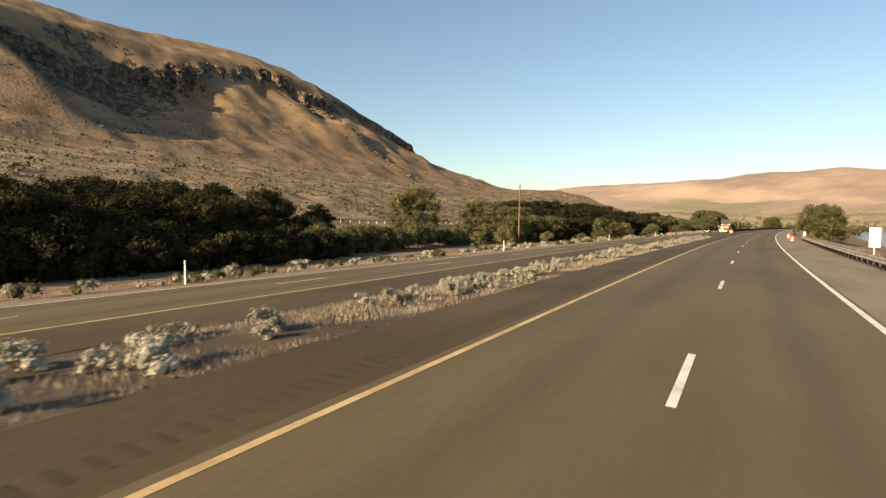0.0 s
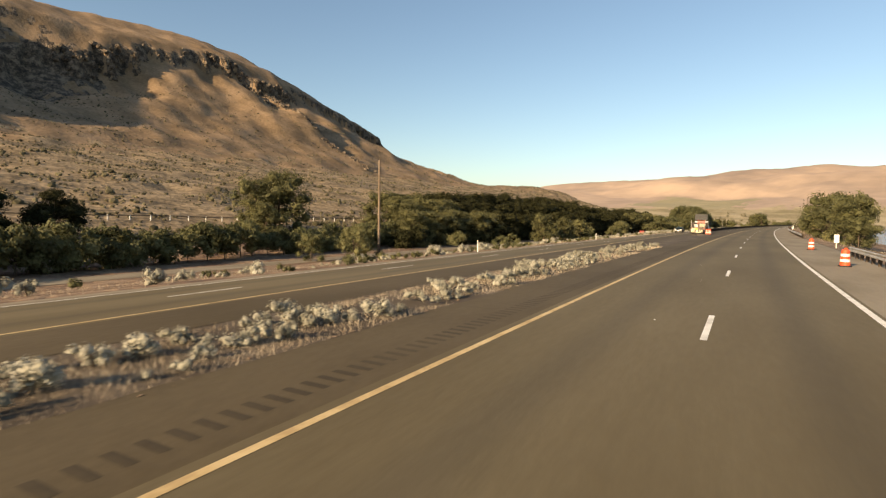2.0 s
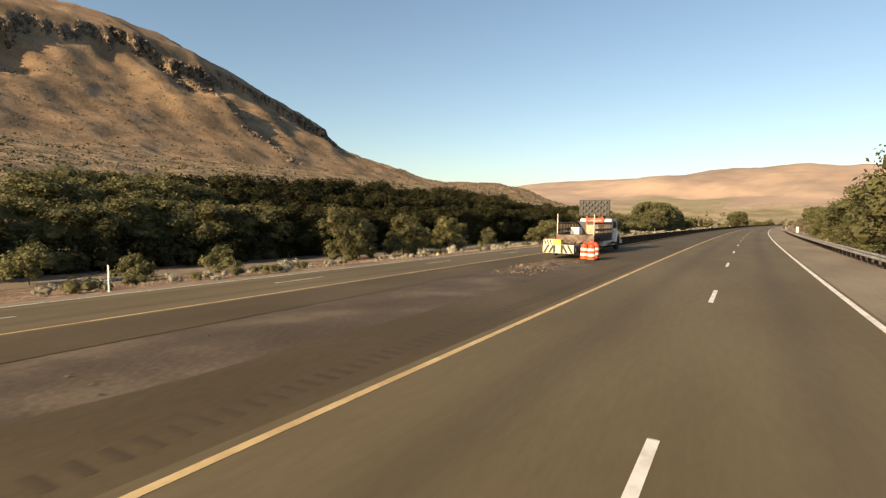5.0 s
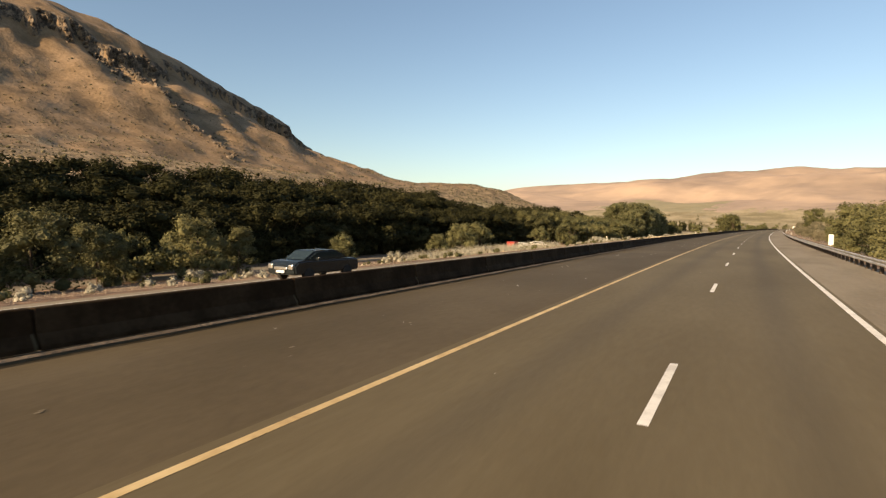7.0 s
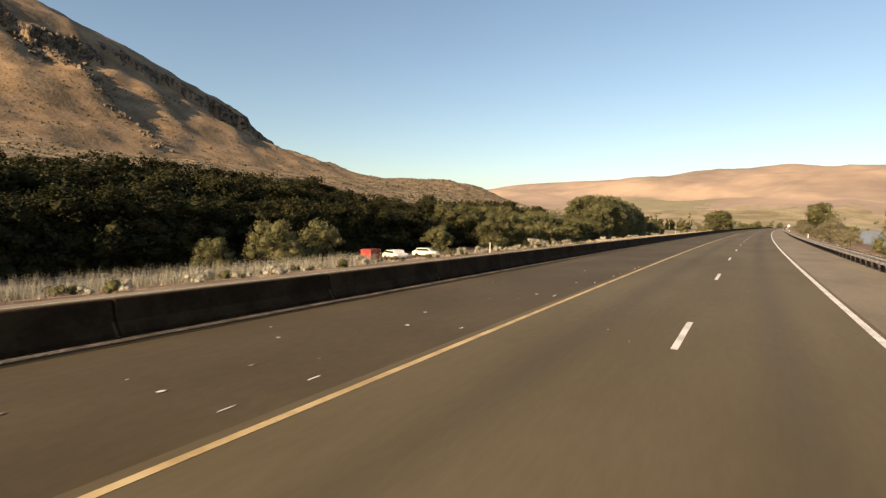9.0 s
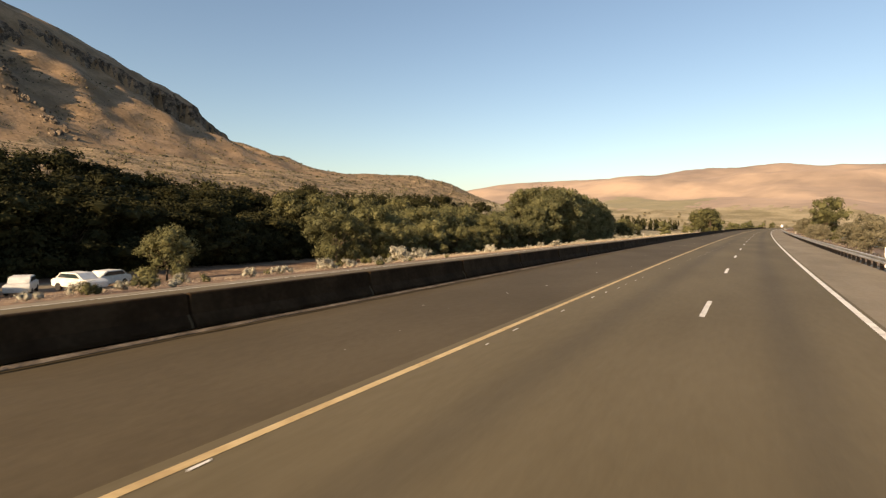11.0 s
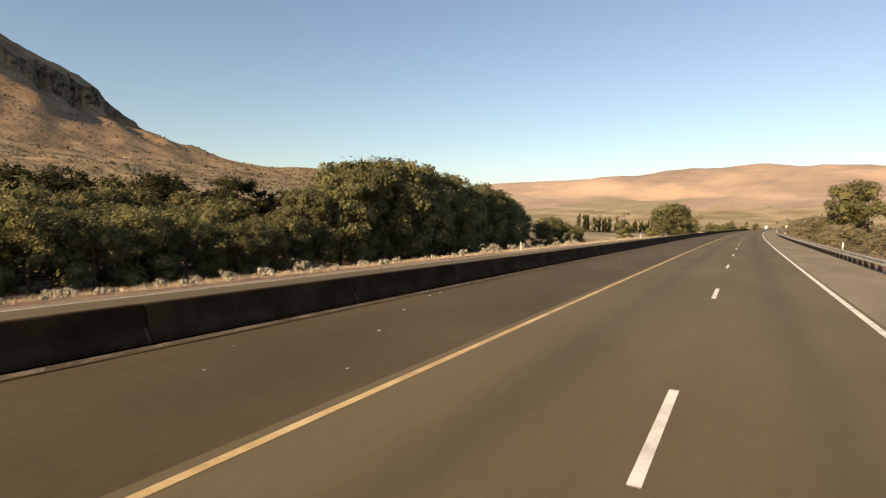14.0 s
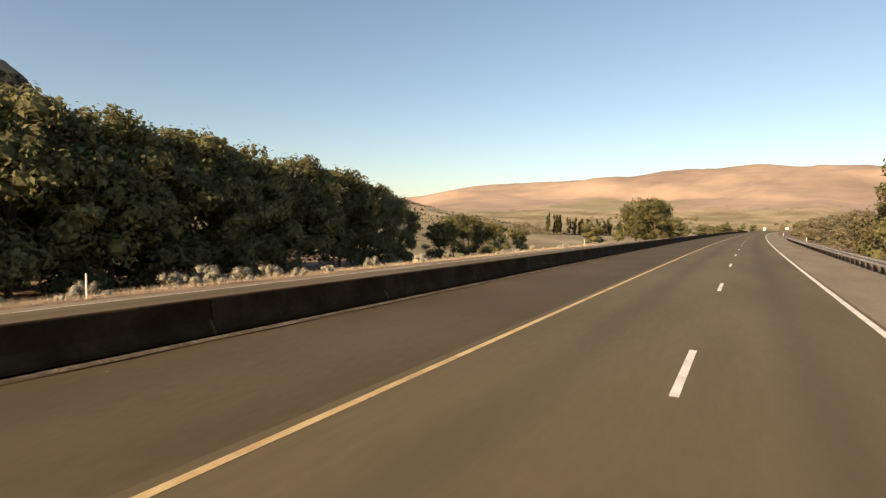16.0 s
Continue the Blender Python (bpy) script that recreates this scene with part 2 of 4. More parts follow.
M_ORANGE = surface("orange_plastic", [(0.56, 0.072, 0.026), (0.72, 0.105, 0.038)], size=0.5, grain=10, rough=0.5, bump=0.05)
M_REFLECT = plain("white_reflective_band", (0.75, 0.70, 0.64), 0.4)
M_RUBBER = surface("black_rubber", [(0.016, 0.015, 0.014), (0.03, 0.027, 0.024)], size=0.3, grain=20, rough=0.85, bump=0.2)
M_TRUCKWHITE = surface("white_truck_paint", [(0.68, 0.66, 0.62), (0.80, 0.78, 0.74)], size=0.8, grain=8, rough=0.3, bump=0.02, spec=0.5)
M_BLACK = plain("black_metal", (0.025, 0.023, 0.022), 0.5)
M_BOARD = plain("dark_grey_board", (0.035, 0.034, 0.032), 0.7)
M_DECK = surface("rusty_bed_steel", [(0.075, 0.054, 0.040), (0.14, 0.105, 0.080), (0.21, 0.165, 0.13)], size=0.6, grain=9, rough=0.75, bump=0.2)
M_BEDSIDE = surface("grimy_dark_bed_steel", [(0.018, 0.014, 0.011), (0.035, 0.027, 0.02), (0.075, 0.052, 0.036)], size=0.5, grain=9, rough=0.7, bump=0.2)
M_CHROME = plain("bright_steel", (0.55, 0.53, 0.50), 0.3, 0.9)
M_CARDARK = plain("dark_green_black_car_paint", (0.012, 0.016, 0.018), 0.2)
M_RED = surface("faded_red_paint", [(0.24, 0.024, 0.016), (0.33, 0.042, 0.026)], size=0.8, grain=6, rough=0.6, bump=0.1)
M_PALE = surface("pale_paint", [(0.55, 0.53, 0.48), (0.72, 0.70, 0.65)], size=0.7, grain=6, rough=0.5, bump=0.05)
M_CAUTION = plain("yellow_caution_paint", (0.62, 0.36, 0.05), 0.5)
M_CREAM = plain("cream_reflective_sheet", (0.66, 0.56, 0.34), 0.5)
M_PILE = surface("dug_earth", [(0.075, 0.056, 0.038), (0.125, 0.095, 0.066), (0.19, 0.15, 0.108)], size=0.6, grain=12, bump=0.6)
M_WATER = surface("river_water", [(0.02, 0.05, 0.09), (0.03, 0.07, 0.12)], size=30, grain=0.6, rough=0.12, bump=0.25, spec=0.5)


def wear_bands(m, centres, width, depth):
    """Oil-dark bands along the lanes, by the offset stored in the road's coordinates."""
    t = m.node_tree
    b = t.nodes["Principled BSDF"]
    src = b.inputs["Base Color"].links[0].from_socket
    uv = t.nodes.new("ShaderNodeTexCoord")
    sep = t.nodes.new("ShaderNodeSeparateXYZ")
    t.links.new(uv.outputs["UV"], sep.inputs[0])
    total = None
    for c in centres:
        sm = t.nodes.new("ShaderNodeMapRange")
        sm.interpolation_type = "SMOOTHSTEP"
        sub_n = t.nodes.new("ShaderNodeMath")
        sub_n.operation = "SUBTRACT"
        sub_n.inputs[1].default_value = c
        ab = t.nodes.new("ShaderNodeMath")
        ab.operation = "ABSOLUTE"
        t.links.new(sep.outputs[1], sub_n.inputs[0])
        t.links.new(sub_n.outputs[0], ab.inputs[0])
        t.links.new(ab.outputs[0], sm.inputs[0])
        sm.inputs[1].default_value, sm.inputs[2].default_value, sm.inputs[3].default_value, sm.inputs[4].default_value = 0.0, width, 1.0, 0.0
        if total is None:
            total = sm.outputs[0]
        else:
            ad = t.nodes.new("ShaderNodeMath")
            t.links.new(total, ad.inputs[0])
            t.links.new(sm.outputs[0], ad.inputs[1])
            total = ad.outputs[0]
    sc = t.nodes.new("ShaderNodeMath")
    sc.operation = "MULTIPLY"
    sc.inputs[1].default_value = depth
    t.links.new(total, sc.inputs[0])
    mx = t.nodes.new("ShaderNodeMixRGB")
    mx.inputs[2].default_value = (0.035, 0.03, 0.025, 1)
    t.links.new(sc.outputs[0], mx.inputs[0])
    t.links.new(src, mx.inputs[1])
    t.links.new(mx.outputs[0], b.inputs["Base Color"])


wear_bands(M_LANE, (-0.95, 2.65, 15.4, 19.0), 0.75, 0.26)


def glass():
    m = bpy.data.materials.new("dark_window_glass")
    m.use_nodes = True
    b = m.node_tree.nodes["Principled BSDF"]
    b.inputs["Base Color"].default_value = (0.02, 0.03, 0.03, 1)
    b.inputs["Roughness"].default_value = 0.05
    return m


M_GLASS = glass()


# ---- building helpers ----
def link_mesh(name, bm, mat, parent=None, label="", smooth=False):
    me = bpy.data.meshes.new(name)
    bm.to_mesh(me)
    bm.free()
    me.materials.append(mat)
    if smooth:
        me.polygons.foreach_set("use_smooth", [True] * len(me.polygons))
    ob = new(name, me)
    if parent:
        ob.parent = parent
    if label:
        ob["label"] = label
    return ob


part = link_mesh


def raw_mesh(name, verts, faces, mat, parent=None, uv=None, smooth=False):
    me = bpy.data.meshes.new(name)
    me.from_pydata([tuple(v) for v in verts], [], faces)
    me.materials.append(mat)
    if uv is not None:
        layer = me.uv_layers.new(name="road")
        idx = np.empty(len(me.loops), int)
        me.loops.foreach_get("vertex_index", idx)
        layer.data.foreach_set("uv", np.asarray(uv, float)[idx].ravel())
    if smooth:
        me.polygons.foreach_set("use_smooth", [True] * len(me.polygons))
    ob = new(name, me)
    if parent:
        ob.parent = parent
    return ob


def thing(name, label, category, group="", m=None):
    ob = new(name)
    ob.empty_display_size = 0.2
    if m is not None:
        ob.matrix_world = m
    return tagged(ob, label, category, group)


def add_box(bm, x0, x1, y0, y1, z0, z1, bevel=0.0):
    r = bmesh.ops.create_cube(bm, size=1, matrix=Matrix.LocRotScale(((x0 + x1) / 2, (y0 + y1) / 2, (z0 + z1) / 2), None, (x1 - x0, y1 - y0, z1 - z0)))
    if bevel:
        edges = list({e for v in r["verts"] for e in v.link_edges})
        bmesh.ops.bevel(bm, geom=edges, offset=bevel, segments=2, affect="EDGES", profile=0.6)


def box(x0, x1, y0, y1, z0, z1, bevel=0.0):
    bm = bmesh.new()
    add_box(bm, x0, x1, y0, y1, z0, z1, bevel)
    return bm


def add_rod(bm, a, b, r0, r1=None, n=8):
    a, b = Vector(a), Vector(b)
    d = b - a
    m = Matrix.Translation((a + b) / 2) @ d.to_track_quat("Z", "Y").to_matrix().to_4x4()
    bmesh.ops.create_cone(bm, cap_ends=True, segments=n, radius1=r0, radius2=r0 if r1 is None else r1, depth=d.length, matrix=m)


def rod(a, b, r0, r1=None, n=8):
    bm = bmesh.new()
    add_rod(bm, a, b, r0, r1, n)
    return bm


def lathe(profile, n=24, m=None):
    """Turned shape from (radius, height) pairs."""
    bm = bmesh.new()
    rings = []
    for r, z in profile:
        rings.append([bm.verts.new((r * math.cos(6.28318 * i / n), r * math.sin(6.28318 * i / n), z)) for i in range(n)])
    for a, b in zip(rings, rings[1:]):
        for i in range(n):
            bm.faces.new((a[i], a[(i + 1) % n], b[(i + 1) % n], b[i]))
    bm.faces.new(rings[0][::-1])
    bm.faces.new(rings[-1])
    if m is not None:
        bmesh.ops.transform(bm, matrix=m, verts=bm.verts)
    return bm


def extrude_profile(pts, y0, y1, axis="x"):
    """A closed outline of (y, z) pulled along x, or of (x, z) pulled along y."""
    bm = bmesh.new()
    def at(p, v):
        return (v, p[0], p[1]) if axis == "x" else (p[0], v, p[1])
    a = [bm.verts.new(at(p, y0)) for p in pts]
    b = [bm.verts.new(at(p, y1)) for p in pts]
    n = len(pts)
    for i in range(n):
        bm.faces.new((a[i], a[(i + 1) % n], b[(i + 1) % n], b[i]))
    bm.faces.new(a[::-1])
    bm.faces.new(b)
    bmesh.ops.recalc_face_normals(bm, faces=bm.faces)
    return bm


def on_road(s, off, z=None, turn=0.0, scale=1.0):
    """Pose at road distance s and offset, y along the road; on the ground unless z is given."""
    x, y = plan(s, off)
    h = float(np.interp(s, GRID_S, ROAD_H))
    if z is None:
        z = float(height(np.float64(s), np.float64(off)))
    return pose(float(x), float(y), z, 0, 0, -math.degrees(h) + turn) @ Matrix.Diagonal((scale, scale, scale, 1))


# ---- ground, roads, river ----
S_ROWS = np.concatenate([np.arange(-220, 100, 5.0), np.arange(100, 680, 2.5), np.arange(680, 1240, 5.0), np.arange(1240, 1700, 20.0), np.arange(1700, 3501, 45.0)])
O_COLS = np.concatenate([[-1500, -1200, -1000, -850, -760, -700, -660, -640], np.arange(-600, -60, 60), [-60, -50, -40, -32, -22, -15, -9, -6.8, -3, 0, 4, 8.5, 9.6, 13.5, 17, 21, 26, 30, 35, 40, 45, 50, 55, 60, 66, 72],
                         np.arange(77, 130, 6.0), np.arange(130, 330, 6.0), np.arange(330, 400, 4.5), np.arange(400, 560, 2.4), np.arange(560, 760, 8.0), np.arange(770, 1000, 25.0), np.arange(1000, 2000, 60.0)])


def sheet():
    ss, oo = np.meshgrid(S_ROWS, O_COLS, indexing="ij")
    x, y = plan(ss, oo)
    z = height(ss, oo)
    nr, nc = ss.shape
    verts = np.stack([x, y, z], -1).reshape(-1, 3)
    i = np.arange(nr * nc).reshape(nr, nc)
    quads = np.stack([i[:-1, :-1], i[1:, :-1], i[1:, 1:], i[:-1, 1:]], -1).reshape(-1, 4)
    quads = quads[:, ::-1]
    me = bpy.data.meshes.new("ground")
    me.from_pydata(verts.tolist(), [], quads.tolist())
    for m in (M_DIRT, M_VERGE, M_APRON, M_HILL, M_ROCK_SHADE, M_FAR, M_FIELD, M_VALLEY):
        me.materials.append(m)
    cs, co = ss[:-1, :-1].ravel(), (oo[:-1, :-1] + oo[1:, 1:]).ravel() / 2
    cx, cy = x[:-1, :-1].ravel(), y[:-1, :-1].ravel()
    dz = (z[1:, 1:] - z[:-1, :-1]).ravel() / np.hypot(x[1:, 1:] - x[:-1, :-1], y[1:, 1:] - y[:-1, :-1]).ravel()
    n1 = waves(cx, cy, 40, 21)
    idx = np.zeros(len(cs), int)
    idx[(co > 22) | (co < -7)] = 1
    idx[co > 92 + 10 * n1] = 2
    idx[co > 320 + 60 * n1] = 3
    zz = z[:-1, :-1].ravel()
    grade = np.maximum(np.abs(np.gradient(z, axis=1)[:-1, :-1] / np.maximum(0.5, np.gradient(oo, axis=1)[:-1, :-1])), 0).ravel()
    # deep shadow of the hollow behind the spur, painted with the dark rock colour
    idx[(cs > 172 + 14 * n1) & (cs < 268 + 30 * n1) & (co > 472 + 22 * n1) & (co < 516)] = 4
    idx[(co > 380) & (cs < 900) & (grade > 1.35 + 0.4 * n1)] = 4
    d = np.hypot(cx - 30, cy - 428)
    idx[(cs > 560) & (np.abs(co) < 400) & (co > 30) & (zz < 12)] = 7
    idx[(cs > 505) & (co > 45) & (co < 200)] = 7
    idx[(d > 650) & (cs > 900)] = 7
    idx[(d > 1450 + 60 * n1) & (cs > 1000)] = 5
    idx[(cs > 1780) & (cs < 2150) & (co > 330 + 30 * n1) & (co < 640 + 30 * n1)] = 6
    me.polygons.foreach_set("material_index", idx)
    me.polygons.foreach_set("use_smooth", [True] * len(quads))
    return tagged(new("ground", me), "dry valley floor rising to brown grassy hills with rocky outcrops", "ground", kind="structure")


ground = sheet()


def near_z(off):
    return np.interp(off, [-6.8, 8.5, 13.5, 21, 26], [0, 0, -0.25, -0.78, -1.28])


def ribbon(name, a, b, s0, s1, lift, mat, step=5.0, cuts=2, parent=None, wobble=0.0, level=None):
    s = np.arange(s0, s1 + 0.01, step) if s1 - s0 > step else np.array([s0, s1])
    if s[-1] < s1:
        s = np.append(s, s1)
    fr = np.linspace(0, 1, cuts)
    verts, uv = [], []
    for k in s:
        for f in fr:
            o = a + (b - a) * f
            if wobble and f == 0.0:
                o += wobble * noise.noise((k * 0.35, o, 0.3)) + wobble * 0.6 * noise.noise((k * 1.7, o, 4.3))
            x, y = plan(k, o)
            verts.append((float(x), float(y), float((level or near_z)(o)) + lift))
            uv.append((k, o))
    n = len(fr)
    faces = [(i * n + j, (i + 1) * n + j, (i + 1) * n + j + 1, i * n + j + 1) for i in range(len(s) - 1) for j in range(n - 1)]
    if b > a:
        faces = [f[::-1] for f in faces]
    return raw_mesh(name, verts, faces, mat, parent, uv)


FAR_END = 1150
Y_LINE, DASH, W_LINE = 4.38, 0.82, -2.74
road = tagged(ribbon("road", Y_LINE + 0.25, W_LINE - 0.2, -120, FAR_END, 0.004, M_LANE, cuts=6), "two worn grey-brown asphalt lanes", "road", kind="structure")
tagged(ribbon("shoulder_left", 6.95, Y_LINE + 0.25, -120, 164, 0.002, M_SHOULDER, cuts=3, step=1.0, wobble=0.16), "brown asphalt inner shoulder with rough edge", "shoulder", kind="structure")
tagged(ribbon("shoulder_median", 10.28, Y_LINE + 0.25, 164, FAR_END, 0.002, M_SHOULDER, cuts=4), "brown paved median beside the barrier", "shoulder", kind="structure")
tagged(ribbon("shoulder_right", W_LINE - 0.2, -6.6, -120, FAR_END, 0.002, M_RSHOULDER, cuts=4), "pale asphalt shoulder beside the guardrail", "shoulder", kind="structure")
tagged(ribbon("road_opposite", 21.2, 13.3, -120, FAR_END, 0.004, M_LANE, cuts=5), "opposite carriageway of grey asphalt", "road", kind="structure")
tagged(ribbon("shoulder_opposite_inner", 13.3, 10.3, -120, FAR_END, 0.002, M_SHOULDER, cuts=3, wobble=0.1), "brown inner shoulder of the opposite carriageway", "shoulder", kind="structure")
tagged(ribbon("shoulder_opposite_outer", 23.6, 21.2, -120, FAR_END, 0.002, M_RSHOULDER, cuts=3, wobble=0.15), "outer shoulder of the opposite carriageway", "shoulder", kind="structure")


def marking(name, off, s0, s1, width, mat, lift, label, parent):
    ob = ribbon(name, off + width / 2, off - width / 2, s0, s1, lift, mat, parent=parent)
    ob["label"] = label
    return ob


marking("edge_line", Y_LINE, -120, FAR_END, 0.13, M_YELLOW, 0.009, "solid yellow painted line", road)
marking("edge_line", W_LINE, -120, FAR_END, 0.17, M_WHITE, 0.009, "solid white painted line", road)
opposite = bpy.data.objects["road_opposite"]
marking("edge_line", 13.6, -120, 420, 0.15, M_YELLOW, 0.009, "solid yellow painted line", opposite)
marking("edge_line", 20.9, -120, FAR_END, 0.15, M_WHITE, 0.009, "solid white painted line", opposite)
for k in range(-2, 62):
    near_end = float(np.interp(k, [-2, 0, 2, 4, 10, 13, 21, 23, 30, 62], [-21.4, 7.2, 36.0, 65.2, 151.2, 194.2, 309.8, 337.9, 436.9, 889.7]))
    marking("lane_dash", DASH, near_end, near_end + 3.2, 0.13, M_WHITE, 0.009, "white painted lane dash", road)
for k in range(-2, 18):
    far_end = 19.0 + 12.19 * k
    marking("lane_dash", 17.2, far_end - 3.05, far_end, 0.13, M_WHITE, 0.009, "white painted lane dash", opposite)


def old_dashes():
    """Remnants of an old dotted line that slants across the lane."""
    r = random.Random(21)
    verts, faces, uv = [], [], []
    for s in np.arange(244, 374, 1.5):
        if r.random() < 0.35:
            continue
        o = float(np.interp(s, [231, 236, 312, 327, 340, 355, 370, 440], [5.9, 5.3, 3.98, 3.45, 3.04, 2.62, 2.3, 1.8])) + r.uniform(-0.06, 0.06)
        n, long, w = len(verts), r.uniform(0.15, 0.42), r.uniform(0.015, 0.03)
        for ds, do in ((0, -w), (long * 0.9, -w * 0.6), (long, w), (long * 0.12, w * 0.8)):
            x, y = plan(s + ds, o + do)
            verts.append((float(x), float(y), 0.011))
            uv.append((s + ds, o + do))
        faces.append((n, n + 1, n + 2, n + 3))
    ob = raw_mesh("old_lane_marks", verts, faces, M_WHITE, road, uv)
    ob["label"], ob["kind"] = "worn remnants of an old dotted line", "stuff"


old_dashes()


def river():
    s = np.arange(-200, 2300, 50.0)
    verts = []
    for k in s:
        for o in (-34, -665):
            x, y = plan(k, o)
            verts.append((float(x), float(y), -4.9))
    faces = [(2 * i, 2 * i + 1, 2 * i + 3, 2 * i + 2) for i in range(len(s) - 1)]
    return tagged(raw_mesh("water", verts, faces, M_WATER), "calm blue river beyond the road", "river", kind="structure")


river()

tagged(ribbon("frontage_track", 60.5, 56.0, -60, 330, 0.03, M_RSHOULDER, cuts=4, wobble=0.3, level=lambda o: np.interp(o, NEAR_OFF, NEAR_Z)), "narrow pale track beside the wood", "track", kind="structure")


def rumble():
    verts, faces = [], []
    for k in range(int(170 / 0.33)):
        s = -6 + 0.33 * k
        b = len(verts)
        for ds, z in ((0, 0.0028), (0.05, 0.005), (0.10, 0.005), (0.15, 0.0028)):
            for o in (5.05, 5.5):
                x, y = plan(s + ds, o)
                verts.append((float(x), float(y), z))
        faces += [(b + 2 * i, b + 2 * i + 2, b + 2 * i + 3, b + 2 * i + 1) for i in range(3)]
    ob = raw_mesh("rumble_strip", verts, faces, M_RUMBLE, bpy.data.objects["shoulder_left"], [(v[0], v[1]) for v in verts])
    ob["label"] = "dark rumble grooves in the shoulder"
    ob["kind"] = "stuff"


M_RUMBLE = surface("rumble_asphalt", [(0.044, 0.032, 0.017), (0.066, 0.049, 0.027)], size=2.5, grain=6, rough=0.9, bump=0.0)
rumble()


# ---- trees and bushes ----
def leaf_quad(verts, faces, c, n, size, rnd):
    """One small leaf spray: a folded pair of triangles facing roughly n."""
    t = Vector((rnd.uniform(-1, 1), rnd.uniform(-1, 1), rnd.uniform(-1, 1)))
    a = n.cross(t)
    if a.length < 1e-3:
        return
    a.normalize()
    b = n.cross(a).normalized()
    a, b = a * size * rnd.uniform(0.7, 1.3), b * size * rnd.uniform(0.4, 0.8)
    k = len(verts)
    verts += [c - a, c + b + n * size * 0.15, c + a, c - b + n * size * 0.15]
    faces.append((k, k + 1, k + 2, k + 3))


def lump(verts, faces, c, r, seed, base):
    k = len(verts)
    for v in base[0]:
        f = 0.80 + 0.45 * noise.noise(v * 2.1 + Vector((seed * 3.7, seed * 1.3, seed)))
        verts.append(c + Vector((v.x * r[0], v.y * r[1], v.z * r[2])) * f)
    faces += [tuple(k + i for i in f) for f in base[1]]


def ico(sub):
    bm = bmesh.new()
    bmesh.ops.create_icosphere(bm, subdivisions=sub, radius=1)
    bm.verts.index_update()
    out = ([v.co.copy() for v in bm.verts], [tuple(v.index for v in f.verts) for f in bm.faces])
    bm.free()
    return out


ICO1, ICO2 = ico(1), ico(2)


def tree_kind(seed, tall, wide, mat, label, category="tree", name="tree", leaves=150, clumps=24, low=0.03, leaf=0.30, core=0.78):
    """A tree 'tall' high: tapered trunk, limbs, crown of leafy clumps with gaps."""
    rnd = random.Random(seed)
    root = thing(name, label, category)
    bm = bmesh.new()
    top = Vector((rnd.uniform(-0.3, 0.3), rnd.uniform(-0.3, 0.3), tall * 0.62))
    add_rod(bm, (0, 0, -0.5), top * 0.5, 0.035 * tall * 0.55, 0.025 * tall * 0.5, 8)
    add_rod(bm, top * 0.5, top, 0.025 * tall * 0.5, 0.01 * tall, 7)
    verts, faces = [], []
    for i in range(clumps):
        u = rnd.random()
        zc = tall * (low + (0.93 - low) * u ** 0.85)
        lim = wide * 0.5 * math.sin(math.pi * min(1, 0.22 + 0.74 * (zc / tall))) ** 0.7
        a = rnd.uniform(0, 6.283)
        rad = lim * (0.25 + 0.72 * math.sqrt(rnd.random()))
        c = Vector((rad * math.cos(a), rad * math.sin(a), zc))
        r = wide * rnd.uniform(0.10, 0.19) * (26 / clumps) ** 0.33
        if i % 3 == 0:
            add_rod(bm, top * rnd.uniform(0.25, 0.8), c, 0.012 * tall * 0.5, 0.02, 5)
        rr = (r, r * rnd.uniform(0.8, 1.1), r * rnd.uniform(0.65, 0.95))
        lump(verts, faces, c, [q * core for q in rr], seed * 31 + i, ICO1)
        for _ in range(leaves):
            n = Vector((rnd.gauss(0, 1), rnd.gauss(0, 1), rnd.gauss(0.25, 1))).normalized()
            d = rnd.uniform(0.72, 1.22)
            leaf_quad(verts, faces, c + Vector((n.x * rr[0], n.y * rr[1], n.z * rr[2])) * d, (n + Vector((rnd.gauss(0, 0.5), rnd.gauss(0, 0.5), rnd.gauss(0, 0.5)))).normalized(), leaf * rnd.uniform(0.6, 1.3), rnd)
    for i in range(clumps):
        u, a = rnd.uniform(0.45, 1.0), rnd.uniform(0, 6.283)
        zc = tall * u
        lim = wide * 0.5 * math.sin(math.pi * min(1, 0.22 + 0.74 * u)) ** 0.7
        rad = lim * rnd.uniform(0.6, 0.95)
        c = Vector((rad * math.cos(a), rad * math.sin(a), min(zc, tall * 0.93) + wide * rnd.uniform(0.0, 0.05)))
        r = wide * rnd.uniform(0.03, 0.06)
        for _ in range(leaves // 6):
            n = Vector((rnd.gauss(0, 1), rnd.gauss(0, 1), rnd.gauss(0.2, 1.5)))
            leaf_quad(verts, faces, c + n * r * 0.5, n.normalized(), leaf * rnd.uniform(0.6, 1.2), rnd)
    part("trunk", bm, M_BARK, root)
    raw_mesh("crown", verts, faces, mat, root)
    return root


